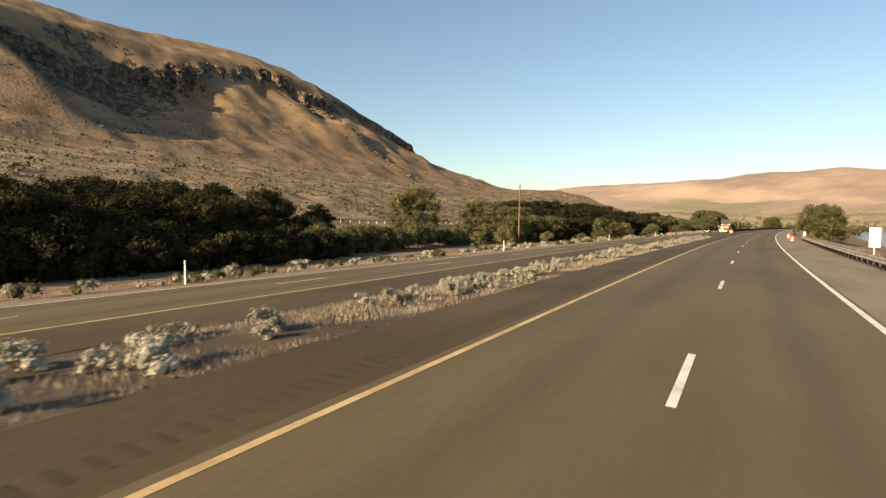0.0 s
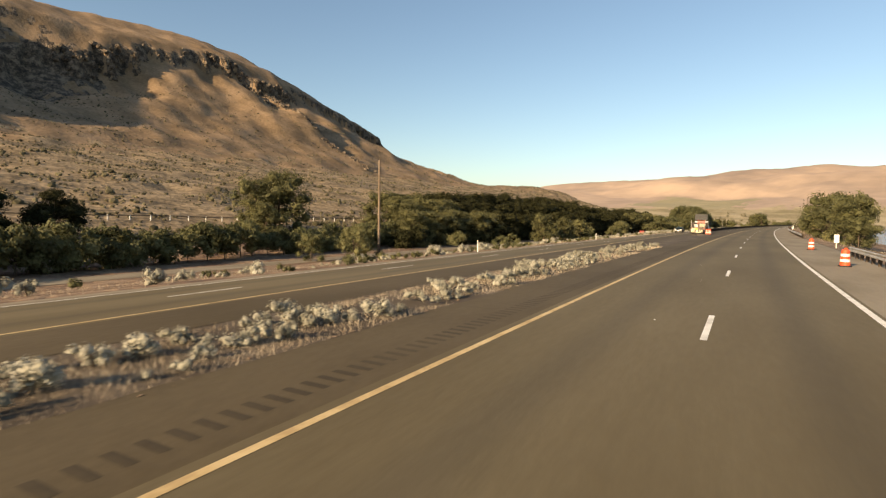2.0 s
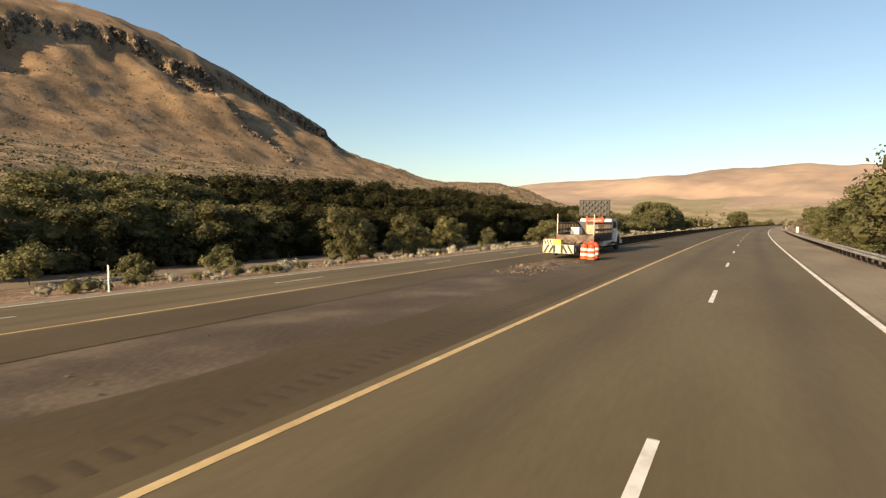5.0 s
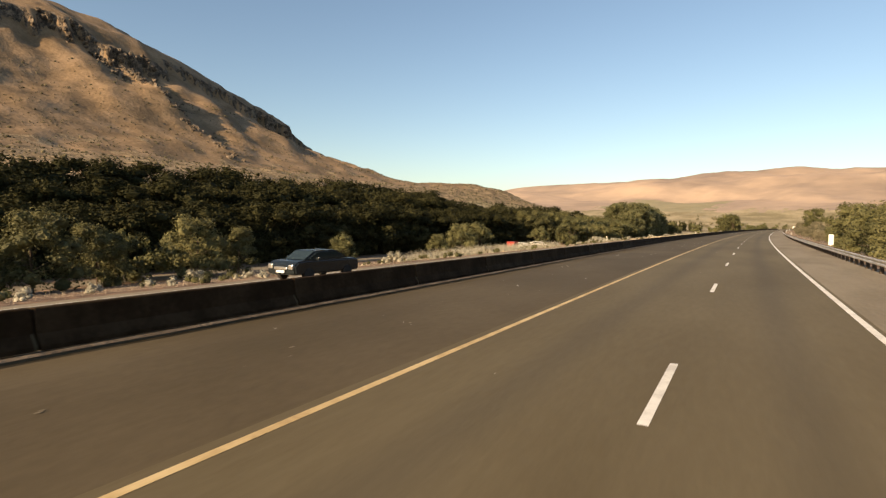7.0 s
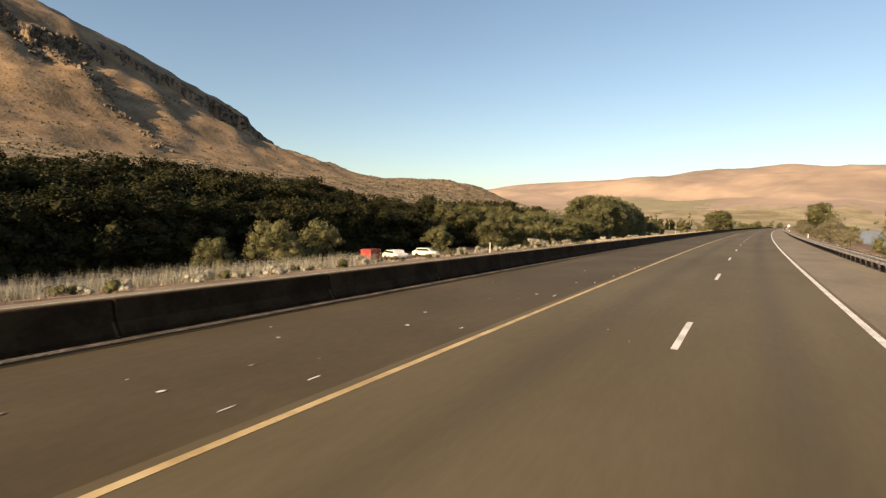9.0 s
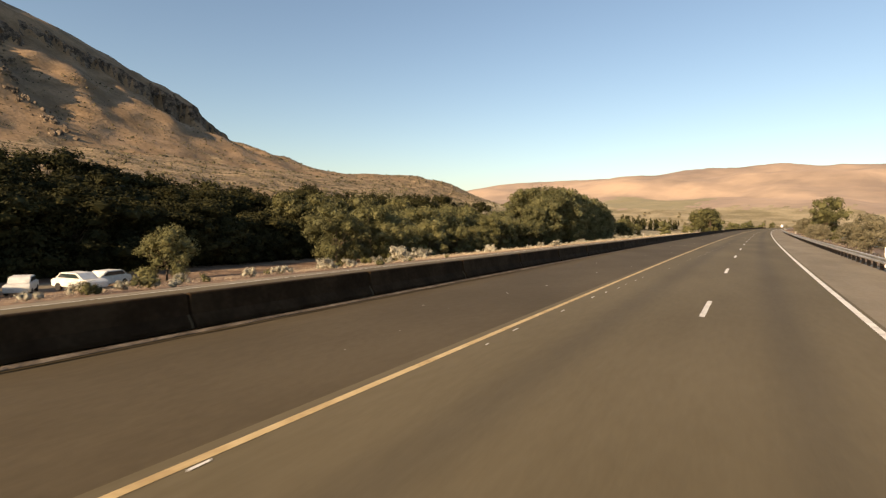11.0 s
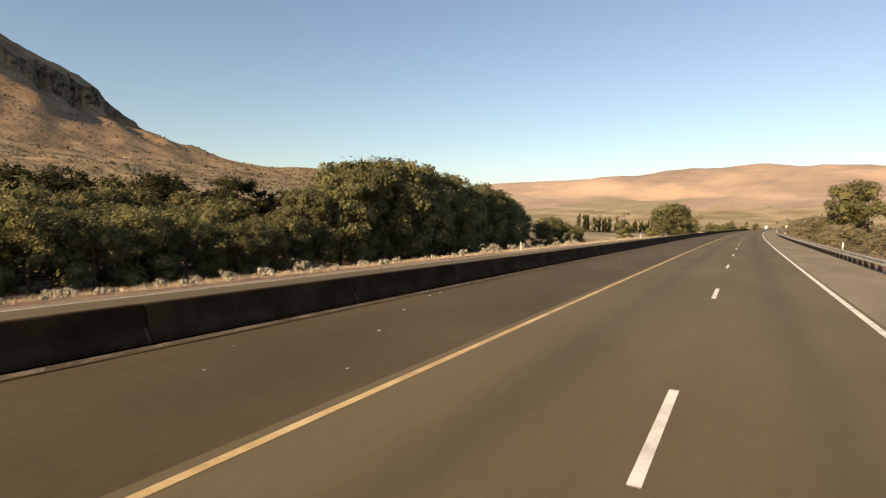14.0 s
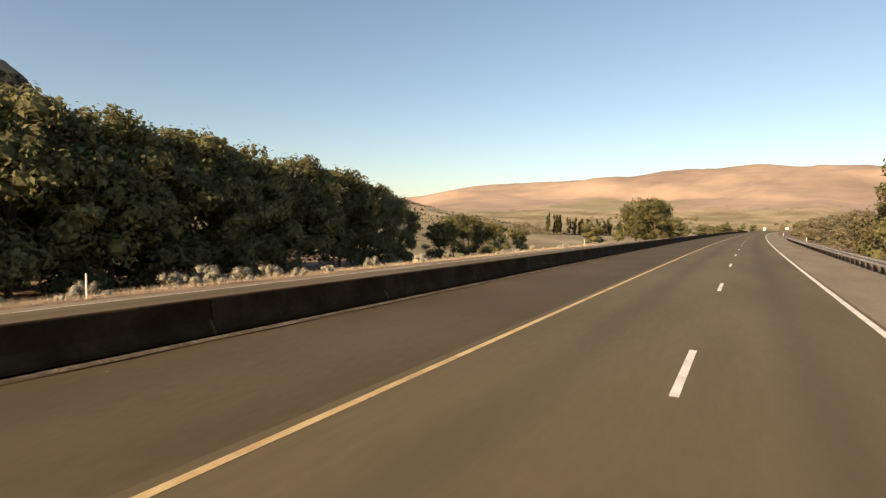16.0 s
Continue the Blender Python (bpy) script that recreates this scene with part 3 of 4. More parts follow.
def sage_kind(seed, size=0.6, mat=None, name="sagebrush", label="pale grey-green sagebrush on dry soil"):
    rnd = random.Random(seed)
    root = thing(name, label, "shrub")
    bm = bmesh.new()
    for _ in range(5):
        add_rod(bm, (0, 0, -0.05), (rnd.uniform(-0.3, 0.3) * size, rnd.uniform(-0.3, 0.3) * size, size * 0.5), 0.03 * size, 0.012, 5)
    part("stem", bm, M_TWIG, root)
    verts, faces = [], []
    for i in range(11):
        a = rnd.uniform(0, 6.283)
        q = rnd.uniform(0.1, 0.6) * size
        c = Vector((q * math.cos(a), q * math.sin(a), size * rnd.uniform(0.12, 0.72)))
        r = size * rnd.uniform(0.20, 0.36)
        lump(verts, faces, c, (r * 0.75, r * 0.75, r * 0.8), seed * 17 + i, ICO1)
        for _ in range(70):
            n = Vector((rnd.gauss(0, 1), rnd.gauss(0, 1), rnd.gauss(0.5, 1))).normalized()
            leaf_quad(verts, faces, c + n * r * rnd.uniform(0.6, 1.25), n, size * 0.05, rnd)
    raw_mesh("foliage", verts, faces, mat or M_SAGE, root)
    return root


DARK = [tree_kind(i, 11.0, 10.5, M_LEAF_DARK, "dense broadleaf tree beside the frontage track, its green darkened for shade", leaves=170, clumps=32, leaf=0.2) for i in (1, 2, 3, 4)]
MID = [tree_kind(i, 11.0, 10.5, M_LEAF_MID, 'dense green broadleaf tree beside the frontage track', leaves=200, clumps=30, leaf=0.2) for i in (5, 6)]
OLIVE = [tree_kind(i, 7.0, 7.2, M_LEAF_OLIVE, "olive-green broadleaf tree lit by low sun", leaves=165, clumps=30, low=0.02, leaf=0.135) for i in (11, 12, 13)]
GRAND = [tree_kind(i, 15.0, 13.0, M_LEAF_GRAND, "tall spreading olive-green tree by the opposite verge", leaves=130, clumps=84, low=0.02, leaf=0.27, core=0.62) for i in (15, 16, 17)]
DRY = [tree_kind(i, 6.0, 6.0, M_LEAF_DRY, "dry brownish tree on the river bank", leaves=190, clumps=30, low=0.03, leaf=0.13, core=0.55) for i in (18, 19)]
BUSH = [tree_kind(i, 3.2, 4.0, M_LEAF_OLIVE, "rounded olive-green bush on the verge", "bush", "bush", leaves=120, clumps=14, low=0.03, leaf=0.15) for i in (21, 22)]
UNDER = [tree_kind(i, 3.6, 4.6, M_LEAF_DARK, 'undergrowth bush at the edge of the wood, its green darkened for shade', 'bush', 'bush', leaves=70, clumps=16, low=0.02, leaf=0.24) for i in (24, 25, 26)]
SAGE = [sage_kind(i, 0.62) for i in (31, 32, 33, 34)]


rnd = random.Random(5)


def plant(kinds, s, off, scale, group, squash=1.0):
    k = rnd.choice(kinds)
    used = k.get("used", 0)
    m = on_road(s, off, None, rnd.uniform(0, 360), 1.0) @ Matrix.Diagonal((scale, scale, scale * squash, 1))
    if not used:
        k["used"] = 1
        k.matrix_basis = m
        k["group"] = group
        return k
    c = copy_thing(k, m)
    c.matrix_basis = m
    c["group"] = group
    return c


# big dark trees at the start, then the long wood
WOOD = "trees of the roadside wood"
for row, end, f in ((69, 66, 0.84), (80, 82, 0.9), (93, 99, 0.87)):
    for s in np.arange(-12, end, 5.2):
        q = f * (1.0 - 0.4 * ramp(end - 22, end, s))
        plant(DARK, s + rnd.uniform(-2.4, 2.4), row + rnd.uniform(-3, 3), 1.25 * q * rnd.uniform(0.92, 1.07), WOOD, 0.8)
for s, off, sc in [(133, 95, 1.0), (138, 93, 1.2), (140, 97, 1.1), (129, 87, 0.62)]:
    plant(MID, s, off, sc, WOOD)
for s in np.arange(64, 160, 2.6):
    plant(BUSH, s, 65 + 0.12 * (s - 64) + rnd.uniform(-2, 2), rnd.uniform(1.1, 1.75), 'bushes on the opposite verge')
for row, f in ((70, 0.86), (82, 1.02), (96, 1.12)):
    for s in np.arange(158 + (row - 70) * 0.9, 372, 5.0):
        q = f * (0.9 + 0.16 * ramp(190, 280, s) - 0.22 * ramp(320, 370, s))
        plant(MID if s < 194 else DARK, s + rnd.uniform(-2, 2), row + rnd.uniform(-1.2, 1.2), 1.35 * q * rnd.uniform(0.92, 1.06), WOOD, 0.74)
for row in (67.0, 69.0):
    for s in np.arange(150, 372, 3.6):
        plant(UNDER, s + rnd.uniform(-1.5, 1.5), row + rnd.uniform(-0.8, 0.8), rnd.uniform(0.75, 1.35), 'bushes under the wood')
for row, end in ((60.5, 66), (63.5, 72)):
    for s in np.arange(-14, end, 3.4):
        plant(UNDER, s + rnd.uniform(-1.5, 1.5), row + rnd.uniform(-1.2, 1.2), rnd.uniform(0.75, 1.25), 'bushes under the wood')


def thicket(seed, s0, s1, off, top, count, label, mat):
    """The closed leafy edge of a wood: overlapping dark clumps from the ground up."""
    r = random.Random(seed)
    verts, faces = [], []
    for i in range(count):
        s = r.uniform(s0, s1)
        u = r.random()
        fade = min(1.0, 0.45 + 0.55 * min(s - s0, s1 - s) / 22.0)
        h = top * fade * (0.86 + 0.2 * noise.noise((s * 0.11, 2.0, seed)))
        p = on_road(s, off + 3.2 * u + r.uniform(-0.9, 0.9) + 1.4 * noise.noise((s * 0.14, 5.0, seed))).translation
        q = r.uniform(0.9, 1.5)
        c = p + Vector((0, 0, 0.5 + (h - q) * u))
        lump(verts, faces, c, (q * 0.85, q * 0.85, q * 0.75), seed * 9 + i, ICO1)
        for _ in range(70):
            n = Vector((r.gauss(0, 1), r.gauss(0, 1), r.gauss(0.2, 1))).normalized()
            leaf_quad(verts, faces, c + n * q * r.uniform(0.7, 1.15), (n + Vector((r.gauss(0, 0.5), r.gauss(0, 0.5), r.gauss(0, 0.5)))).normalized(), r.uniform(0.12, 0.28), r)
    return tagged(raw_mesh("thicket", verts, faces, mat), label, "thicket", kind="stuff")


# shaded stretch takes the darkened leaf colour, the sunlit start the lighter one
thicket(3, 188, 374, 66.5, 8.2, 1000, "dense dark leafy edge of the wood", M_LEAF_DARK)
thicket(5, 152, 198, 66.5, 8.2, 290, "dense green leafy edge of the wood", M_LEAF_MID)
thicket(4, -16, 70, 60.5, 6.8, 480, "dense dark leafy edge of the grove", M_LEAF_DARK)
# olive trees nearer the road
ROADSIDE = "trees along the opposite verge"
for s, off, sc in [(117, 53, 0.72), (122, 55, 0.8), (112, 57, 0.6)]:
    plant(OLIVE, s, off, sc, ROADSIDE)
for s, off, sc in [(195, 52, 1.1), (201, 54, 0.85), (209, 51, 0.95), (215, 53, 0.8), (224, 51, 0.9), (230, 52, 0.75)]:
    plant(MID, s, off, 0.66 * sc, ROADSIDE)
for s, off, sc in [(254.5, 57.5, 0.65), (284, 57.5, 0.62), (293, 57, 0.95), (296.5, 58.5, 0.7), (303, 57.5, 0.95), (328, 52, 0.8), (353, 51.5, 1.2), (358, 54, 1.0)]:
    plant(OLIVE, s, off, sc, ROADSIDE)
for s in np.arange(363, 426, 4.6):
    plant(OLIVE, s, 48 + rnd.uniform(-1.5, 1.5), rnd.uniform(0.7, 1.05), ROADSIDE)
    plant(OLIVE, s + 2, 55 + rnd.uniform(-2, 2), rnd.uniform(1.05, 1.4), ROADSIDE)
    plant(MID, s, 68 + rnd.uniform(-3, 3), rnd.uniform(0.85, 1.05), ROADSIDE)
for s in np.arange(378, 470, 6.5):
    plant(DARK, s, 92 + rnd.uniform(-5, 5), rnd.uniform(0.9, 1.1), ROADSIDE)
for s, off, h in [(428, 51, 10.5), (435, 51, 13), (442, 51.5, 15.8), (449, 52, 17), (457, 52, 16.5), (465, 52, 16), (473, 52, 15.5), (481, 52, 15), (489, 52, 14.2), (497, 52.5, 13), (504, 53, 11), (447, 61, 17), (457, 61, 18), (468, 61, 17.5), (482, 62, 16)]:
    plant(GRAND, s, off, h / 15, ROADSIDE)
for s, off, sc in [(511, 48, 0.9), (518, 49, 1.15), (526, 50, 1.15), (534, 51, 1.0), (545, 53, 1.0), (556, 52, 0.9)]:
    plant(OLIVE, s, off, sc, ROADSIDE)
for s, off, sc in [(588, 24, 1.6), (596, 26, 1.7), (592, 30, 1.7), (602, 29, 1.5)]:
    plant(OLIVE, s, off, sc, ROADSIDE)
for s, off, sc in [(220, 57, 1.6), (226, 57, 1.4), (163, 50, 0.8), (174, 52, 0.9), (158, 58, 1.1)]:
    plant(BUSH, s, off, sc, "bushes on the opposite verge")
# river side
RIVER = "trees between road and river"
for s in np.arange(158, 306, 8.5):
    plant(OLIVE, s + rnd.uniform(-3, 3), -12.3 + rnd.uniform(-3.5, 1.2), rnd.choice((0.55, 0.7, 0.9, 1.15, 1.3)), RIVER, rnd.uniform(0.85, 1.2))
RIVER_BRUSH = [(322, -15, 0.7), (344, -13, 0.5), (366, -14, 0.6), (388, -14, 0.9), (402, -15, 1.1), (412, -14, 0.8), (434, -12, 0.6), (446, -12.5, 0.7), (460, -12, 0.6), (474, -13, 0.75), (487, -12.5, 0.7), (498, -14, 0.8), (520, -13, 1.1), (545, -13, 1.1), (600, -14, 1.2), (640, -14, 1.2)]
plant(OLIVE, 513, -18.5, 1.75, RIVER, 1.15)
plant(OLIVE, 520, -18, 1.3, RIVER)
for s, off, sc in RIVER_BRUSH:
    plant(DRY if s > 340 or rnd.random() < 0.6 else OLIVE, s, off, sc * 0.9, RIVER)

# sagebrush of the median and verges
for s in np.arange(-3, 106, 0.56):
    if noise.noise((s * 0.16, 3.1, 0)) < -0.22:
        continue
    o = 8.7 + rnd.uniform(-1.2, 0.9)
    plant(SAGE, s, o, rnd.uniform(0.42, 0.75) * (1.4 if rnd.random() < 0.3 else 1.0), "sagebrush in the median")
for s in np.arange(2, 330, 3.6):
    plant(SAGE, s, rnd.uniform(26, 33), rnd.uniform(0.8, 1.9), "sagebrush on the opposite verge")
for s, off, big in [(357, 43.5, 3.4), (360, 45, 3.8), (363.5, 44, 3.2), (366.5, 45, 2.8), (452, 35, 2.4), (456, 36, 2.6), (461, 35, 2.2)]:
    plant(SAGE, s, off, big, "sagebrush on the opposite verge")
for s in np.arange(330, 530, 4.6):
    plant(SAGE, s, rnd.uniform(26, 34), rnd.uniform(0.9, 1.9), "sagebrush on the opposite verge")


def grass(name, s0, s1, o0, o1, count, tall, mat, label, seed):
    r = np.random.RandomState(seed)
    s, o = r.uniform(s0, s1, count), r.uniform(o0, o1, count)
    thick = np.sin(s * 1.3 + 2 * np.sin(o * 1.7)) + np.sin(s * 0.43 + o) + r.uniform(-0.9, 0.9, count) > -0.5
    s, o = s[thick], o[thick]
    count = len(s)
    x, y = plan(s, o)
    z = height(s, o)
    h = tall * r.uniform(0.4, 1.2, count)
    a = r.uniform(0, 6.283, count)
    dx, dy, lean, w = np.cos(a), np.sin(a), r.uniform(0.1, 0.5, count) * h, 0.003 + 0.007 * h
    p = np.stack([np.stack([x - dy * w, y + dx * w, z - 0.02], 1), np.stack([x + dy * w, y - dx * w, z - 0.02], 1), np.stack([x + dx * lean, y + dy * lean, z + h], 1)], 1)
    return tagged(raw_mesh(name, p.reshape(-1, 3).tolist(), np.arange(3 * count).reshape(-1, 3).tolist(), mat), label, "grass", kind="stuff")


grass("dry_grass", -5, 106, 6.95, 9.9, 95000, 0.13, M_STRAW, "dry straw-coloured grass in the median", 1)
grass("dry_grass", -5, 560, 24.0, 42.0, 70000, 0.3, M_STRAW, "dry straw-coloured grass on the opposite verge", 2)
grass("tall_weeds", 246, 286, 31, 40, 16000, 1.3, M_SAGE, "tall pale grey-green weeds on the far verge", 5)
grass("dry_grass", 330, 540, 25.0, 38.0, 40000, 0.4, M_STRAW, "thick straw-coloured grass on the far verge", 6)
grass("dry_grass", 0, 600, -22, -7.2, 12000, 0.5, M_STRAW, "dry grass on the river bank", 3)


def hill_scrub(count, seed):
    r = np.random.RandomState(seed)
    s, o = r.uniform(40, 900, count * 3), 90 + 400 * r.random_sample(count * 3) ** 1.6
    x, y = plan(s, o)
    keep = waves(x, y, 50, 77) + r.uniform(-0.6, 0.6, count * 3) > 0
    s, o, x, y = (v[keep][:count] for v in (s, o, x, y))
    z, q = height(s, o), r.uniform(0.22, 0.7, len(s)) + (r.random_sample(len(s)) < 0.05) * 0.7
    verts, faces = [], []
    for i in range(len(s)):
        lump(verts, faces, Vector((x[i], y[i], z[i] + q[i] * 0.3)), (q[i], q[i], q[i] * 0.8), i, ICO1)
    return tagged(raw_mesh("hillside_scrub", verts, faces, M_SCRUB), "low scattered scrub on the dry slope", "scrub", kind="stuff")


hill_scrub(30000, 9)


def verge_scrub(count, seed, s0, s1, o0, wide, small, big, label, mat):
    """Low mounds of sage crowding the far verge."""
    r = random.Random(seed)
    verts, faces = [], []
    for i in range(count):
        s, o = r.uniform(s0, s1), o0 + wide * r.random() ** 1.7
        if noise.noise((s * 0.07, o * 0.2, 7.0)) < -0.18:
            continue
        p = on_road(s, o).translation
        size = r.uniform(small, big)
        for _ in range(3):
            c = p + Vector((r.uniform(-0.5, 0.5) * size, r.uniform(-0.5, 0.5) * size, size * r.uniform(0.2, 0.55)))
            q = size * r.uniform(0.3, 0.5)
            lump(verts, faces, c, (q * 0.8, q * 0.8, q * 0.75), i, ICO1)
            for _ in range(34):
                n = Vector((r.gauss(0, 1), r.gauss(0, 1), r.gauss(0.5, 1))).normalized()
                leaf_quad(verts, faces, c + n * q * r.uniform(0.65, 1.2), n, size * 0.09, r)
    return tagged(raw_mesh("verge_scrub", verts, faces, mat), label, "scrub", kind="stuff")


verge_scrub(90, 14, 345, 540, 26.0, 9, 0.3, 0.7, 'scattered pale sage on the grassy far verge', M_SAGE)
verge_scrub(190, 12, -8, 340, 24.3, 9.5, 0.28, 0.75, 'low pale sage mounds crowding the far verge', M_SAGE)
verge_scrub(300, 15, -8, 340, 24.6, 14, 0.35, 0.9, 'low dark brown shrubs along the far verge', M_LEAF_MID)
verge_scrub(330, 13, -6, 106, 7.4, 2.2, 0.18, 0.42, 'small pale sage mounds in the median', M_SAGE)


def boulders(name, count, s0, s1, line, spread, size, seed, label, mat):
    r = np.random.RandomState(seed)
    s = r.uniform(s0, s1, count)
    o = line(s) + r.normal(0, spread, count)
    x, y = plan(s, o)
    z, q = height(s, o), size * r.uniform(0.35, 1.0, count) ** 1.6 + size * 0.1
    verts, faces = [], []
    for i in range(count):
        lump(verts, faces, Vector((x[i], y[i], z[i] - q[i] * 0.05)), (q[i] * r.uniform(0.7, 1.4), q[i] * r.uniform(0.7, 1.2), q[i] * r.uniform(0.7, 1.5)), seed * 100 + i, ICO1)
    return tagged(raw_mesh(name, verts, faces, mat), label, "rocks", kind="stuff")


def cliff_line(s):
    return np.interp(s, [100, 280, 335, 400, 440, 470, 500, 560, 640], [506, 506, 528, 534, 512, 506, 526, 512, 505]) + 5 * np.sin(s * 0.21 + 2.0 * np.sin(s * 0.063)) + 3 * np.sin(s * 0.53 + 1.0)


for first_s, last_s, many, big in ((165, 205, 50, 2.8), (255, 322, 120, 3.4), (325, 375, 36, 2.0), (384, 470, 130, 3.6), (480, 560, 40, 1.8), (585, 628, 50, 2.4)):
    boulders("cliff_rocks", many, first_s, last_s, cliff_line, 2.2, big, 41 + first_s, "broken basalt along the cliff band", M_ROCK_SHADE)
boulders("rib_rocks", 160, 440, 452, lambda s: np.random.RandomState(4).uniform(345, 500, len(s)), 3, 2.4, 42, "rocky rib running down the slope", M_ROCK_SHADE)
boulders("slope_rocks", 110, 420, 470, lambda s: np.random.RandomState(6).uniform(470, 510, len(s)), 4, 3.2, 43, "outcrop rocks below the cliff", M_ROCK_SHADE)
boulders("verge_stones", 46, 150, 400, lambda s: 25.5 + 14 * np.random.RandomState(9).random_sample(len(s)), 0.5, 0.3, 47, "pale weathered stones on the far verge", M_STRAW)
boulders("bluff_rocks", 150, 680, 790, lambda s: np.random.RandomState(8).uniform(235, 330, len(s)), 6, 1.6, 46, "rocks on the low bluff", M_ROCK_SHADE)


# ---- barrier and guardrail ----
def jersey():
    root = thing("concrete_barrier", "precast concrete median barrier section, shade put into its dark colour", "barrier", "median barrier sections")
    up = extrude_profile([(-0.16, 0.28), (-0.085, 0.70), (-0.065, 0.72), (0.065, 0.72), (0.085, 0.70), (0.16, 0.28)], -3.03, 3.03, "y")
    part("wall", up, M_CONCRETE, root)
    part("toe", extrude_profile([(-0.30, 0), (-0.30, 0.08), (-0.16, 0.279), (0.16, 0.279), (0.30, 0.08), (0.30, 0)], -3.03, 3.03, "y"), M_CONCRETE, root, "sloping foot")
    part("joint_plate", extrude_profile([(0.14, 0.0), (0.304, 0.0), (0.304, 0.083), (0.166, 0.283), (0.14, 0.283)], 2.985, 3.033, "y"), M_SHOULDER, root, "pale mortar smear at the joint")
    return root


B_START = 183.1


def barrier_off(s):
    return float(np.interp(s, [183, 260, 340, 430], [10.7, 10.4, 9.95, 9.75]))


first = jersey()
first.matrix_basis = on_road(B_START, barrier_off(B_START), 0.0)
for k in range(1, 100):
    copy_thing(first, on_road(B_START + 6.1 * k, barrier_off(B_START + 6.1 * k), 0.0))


def foot_dirt():
    """Windblown grit lying along the foot of the barrier."""
    verts, faces = [], []
    for i, s in enumerate(np.arange(B_START - 2.5, 560, 0.8)):
        o = barrier_off(s) - 0.60
        w = 0.10 + 0.07 * noise.noise((s * 0.6, 1.0, 2.0)) + 0.05 * noise.noise((s * 2.3, 5.0, 2.0))
        for k, z in ((0.02, 0.035), (-w * 0.5, 0.02), (-w, 0.003)):
            x, y = plan(s, o + k)
            verts.append((float(x), float(y), z))
        if i:
            b = 3 * i
            faces += [(b - 3, b - 2, b + 1, b), (b - 2, b - 1, b + 2, b + 1)]
    tagged(raw_mesh("foot_dirt", verts, faces, M_PILE), "thin line of brown grit along the barrier foot", "grit", kind="stuff")


foot_dirt()


def guardrail(s0, s1):
    root = thing("guardrail", "weathered galvanised steel guardrail on timber posts", "guardrail")
    wave = [(0.0, 0.44), (0.05, 0.47), (0.05, 0.53), (0.0, 0.57), (0.0, 0.63), (0.05, 0.67), (0.05, 0.73), (0.0, 0.76)]
    bm = bmesh.new()
    rows = []
    for s in np.arange(s0, s1 + 0.1, 3.81):
        row = []
        for depth, z in wave:
            x, y = plan(s, -6.05 + depth)
            row.append(bm.verts.new((x, y, z)))
        for depth, z in reversed(wave):
            x, y = plan(s, -6.05 + depth - 0.006)
            row.append(bm.verts.new((x, y, z)))
        rows.append(row)
    n = len(rows[0])
    for a, b in zip(rows, rows[1:]):
        for i in range(n):
            bm.faces.new((a[i], b[i], b[(i + 1) % n], a[(i + 1) % n]))
    part("rail", bm, M_STEEL, root)
    post = part("post", box(-0.10, 0.08, -0.09, 0.09, -0.4, 0.74, 0.01), M_POSTWOOD, root)
    block = part("blockout", box(-0.08, 0.09, -0.075, 0.075, 0.44, 0.76, 0.01), M_POSTWOOD, root)
    for i, s in enumerate(np.arange(s0 + 0.5, s1, 1.905)):
        for src, off in ((post, -6.32), (block, -6.145)):
            o = src if i == 0 else src.copy()
            if i:
                scene.collection.objects.link(o)
            o.matrix_basis = on_road(s, off, 0.0)
    return root


guardrail(-10, 104)
guardrail(152, 560)


# ---- drums and posts ----
def drum():
    root = thing("traffic_drum", "orange plastic traffic drum with white bands on a black base", "traffic drum")
    def band(r0, z0, r1, z1):
        return lathe([(r0 - 0.02, z0), (r0, z0 + 0.004), (r1, z1 - 0.004), (r1 - 0.02, z1)], 20)
    part("base", lathe([(0.32, 0), (0.32, 0.05), (0.26, 0.07)], 20), M_RUBBER, root)
    zs = [0.06, 0.26, 0.41, 0.56, 0.71, 0.86]
    rs = [0.245, 0.235, 0.225, 0.215, 0.205, 0.195]
    for i in range(5):
        part("stripe" if i % 2 else "body", band(rs[i] + 0.004 * (i % 2), zs[i], rs[i + 1] + 0.004 * (i % 2), zs[i + 1]), M_REFLECT if i % 2 else M_ORANGE, root)
    part("cap", lathe([(0.195, 0.86), (0.17, 0.93), (0.09, 0.96)], 20), M_ORANGE, root)
    part("handle", lathe([(0.05, 0.955), (0.10, 0.99), (0.05, 1.03)], 10), M_ORANGE, root)
    return root


d0 = drum()
d0.matrix_basis = on_road(164.9, 7.7, 0.0)
d0["group"] = "drums beside the work truck"
for s, o in [(165.75, 8.1), (166.2, 7.8), (165.25, 8.2)]:
    copy_thing(d0, on_road(s, o, 0.0, 25))
for s, o in [(90, -4.55), (111, -4.6)]:
    copy_thing(d0, on_road(s, o, 0.0, 40))["group"] = "drums on the right shoulder"


def delineator():
    root = thing("delineator_post", "slim white roadside marker post", "marker post", "roadside marker posts")
    part("post", box(-0.045, 0.045, -0.02, 0.02, -0.3, 1.15, 0.01), M_PALE, root)
    part("reflector", box(-0.04, 0.04, -0.026, -0.018, 1.0, 1.18), M_REFLECT, root)
    return root


p0 = delineator()
p0.matrix_basis = on_road(16, 23.4)
for s, o in [(55, 24), (102, 24), (147, 24), (295.5, 25), (442, 26.0), (520, 24.5), (335, -7.0), (430, -7.0), (520, -7.0), (610, -7.0)]:
    copy_thing(p0, on_road(s, o))


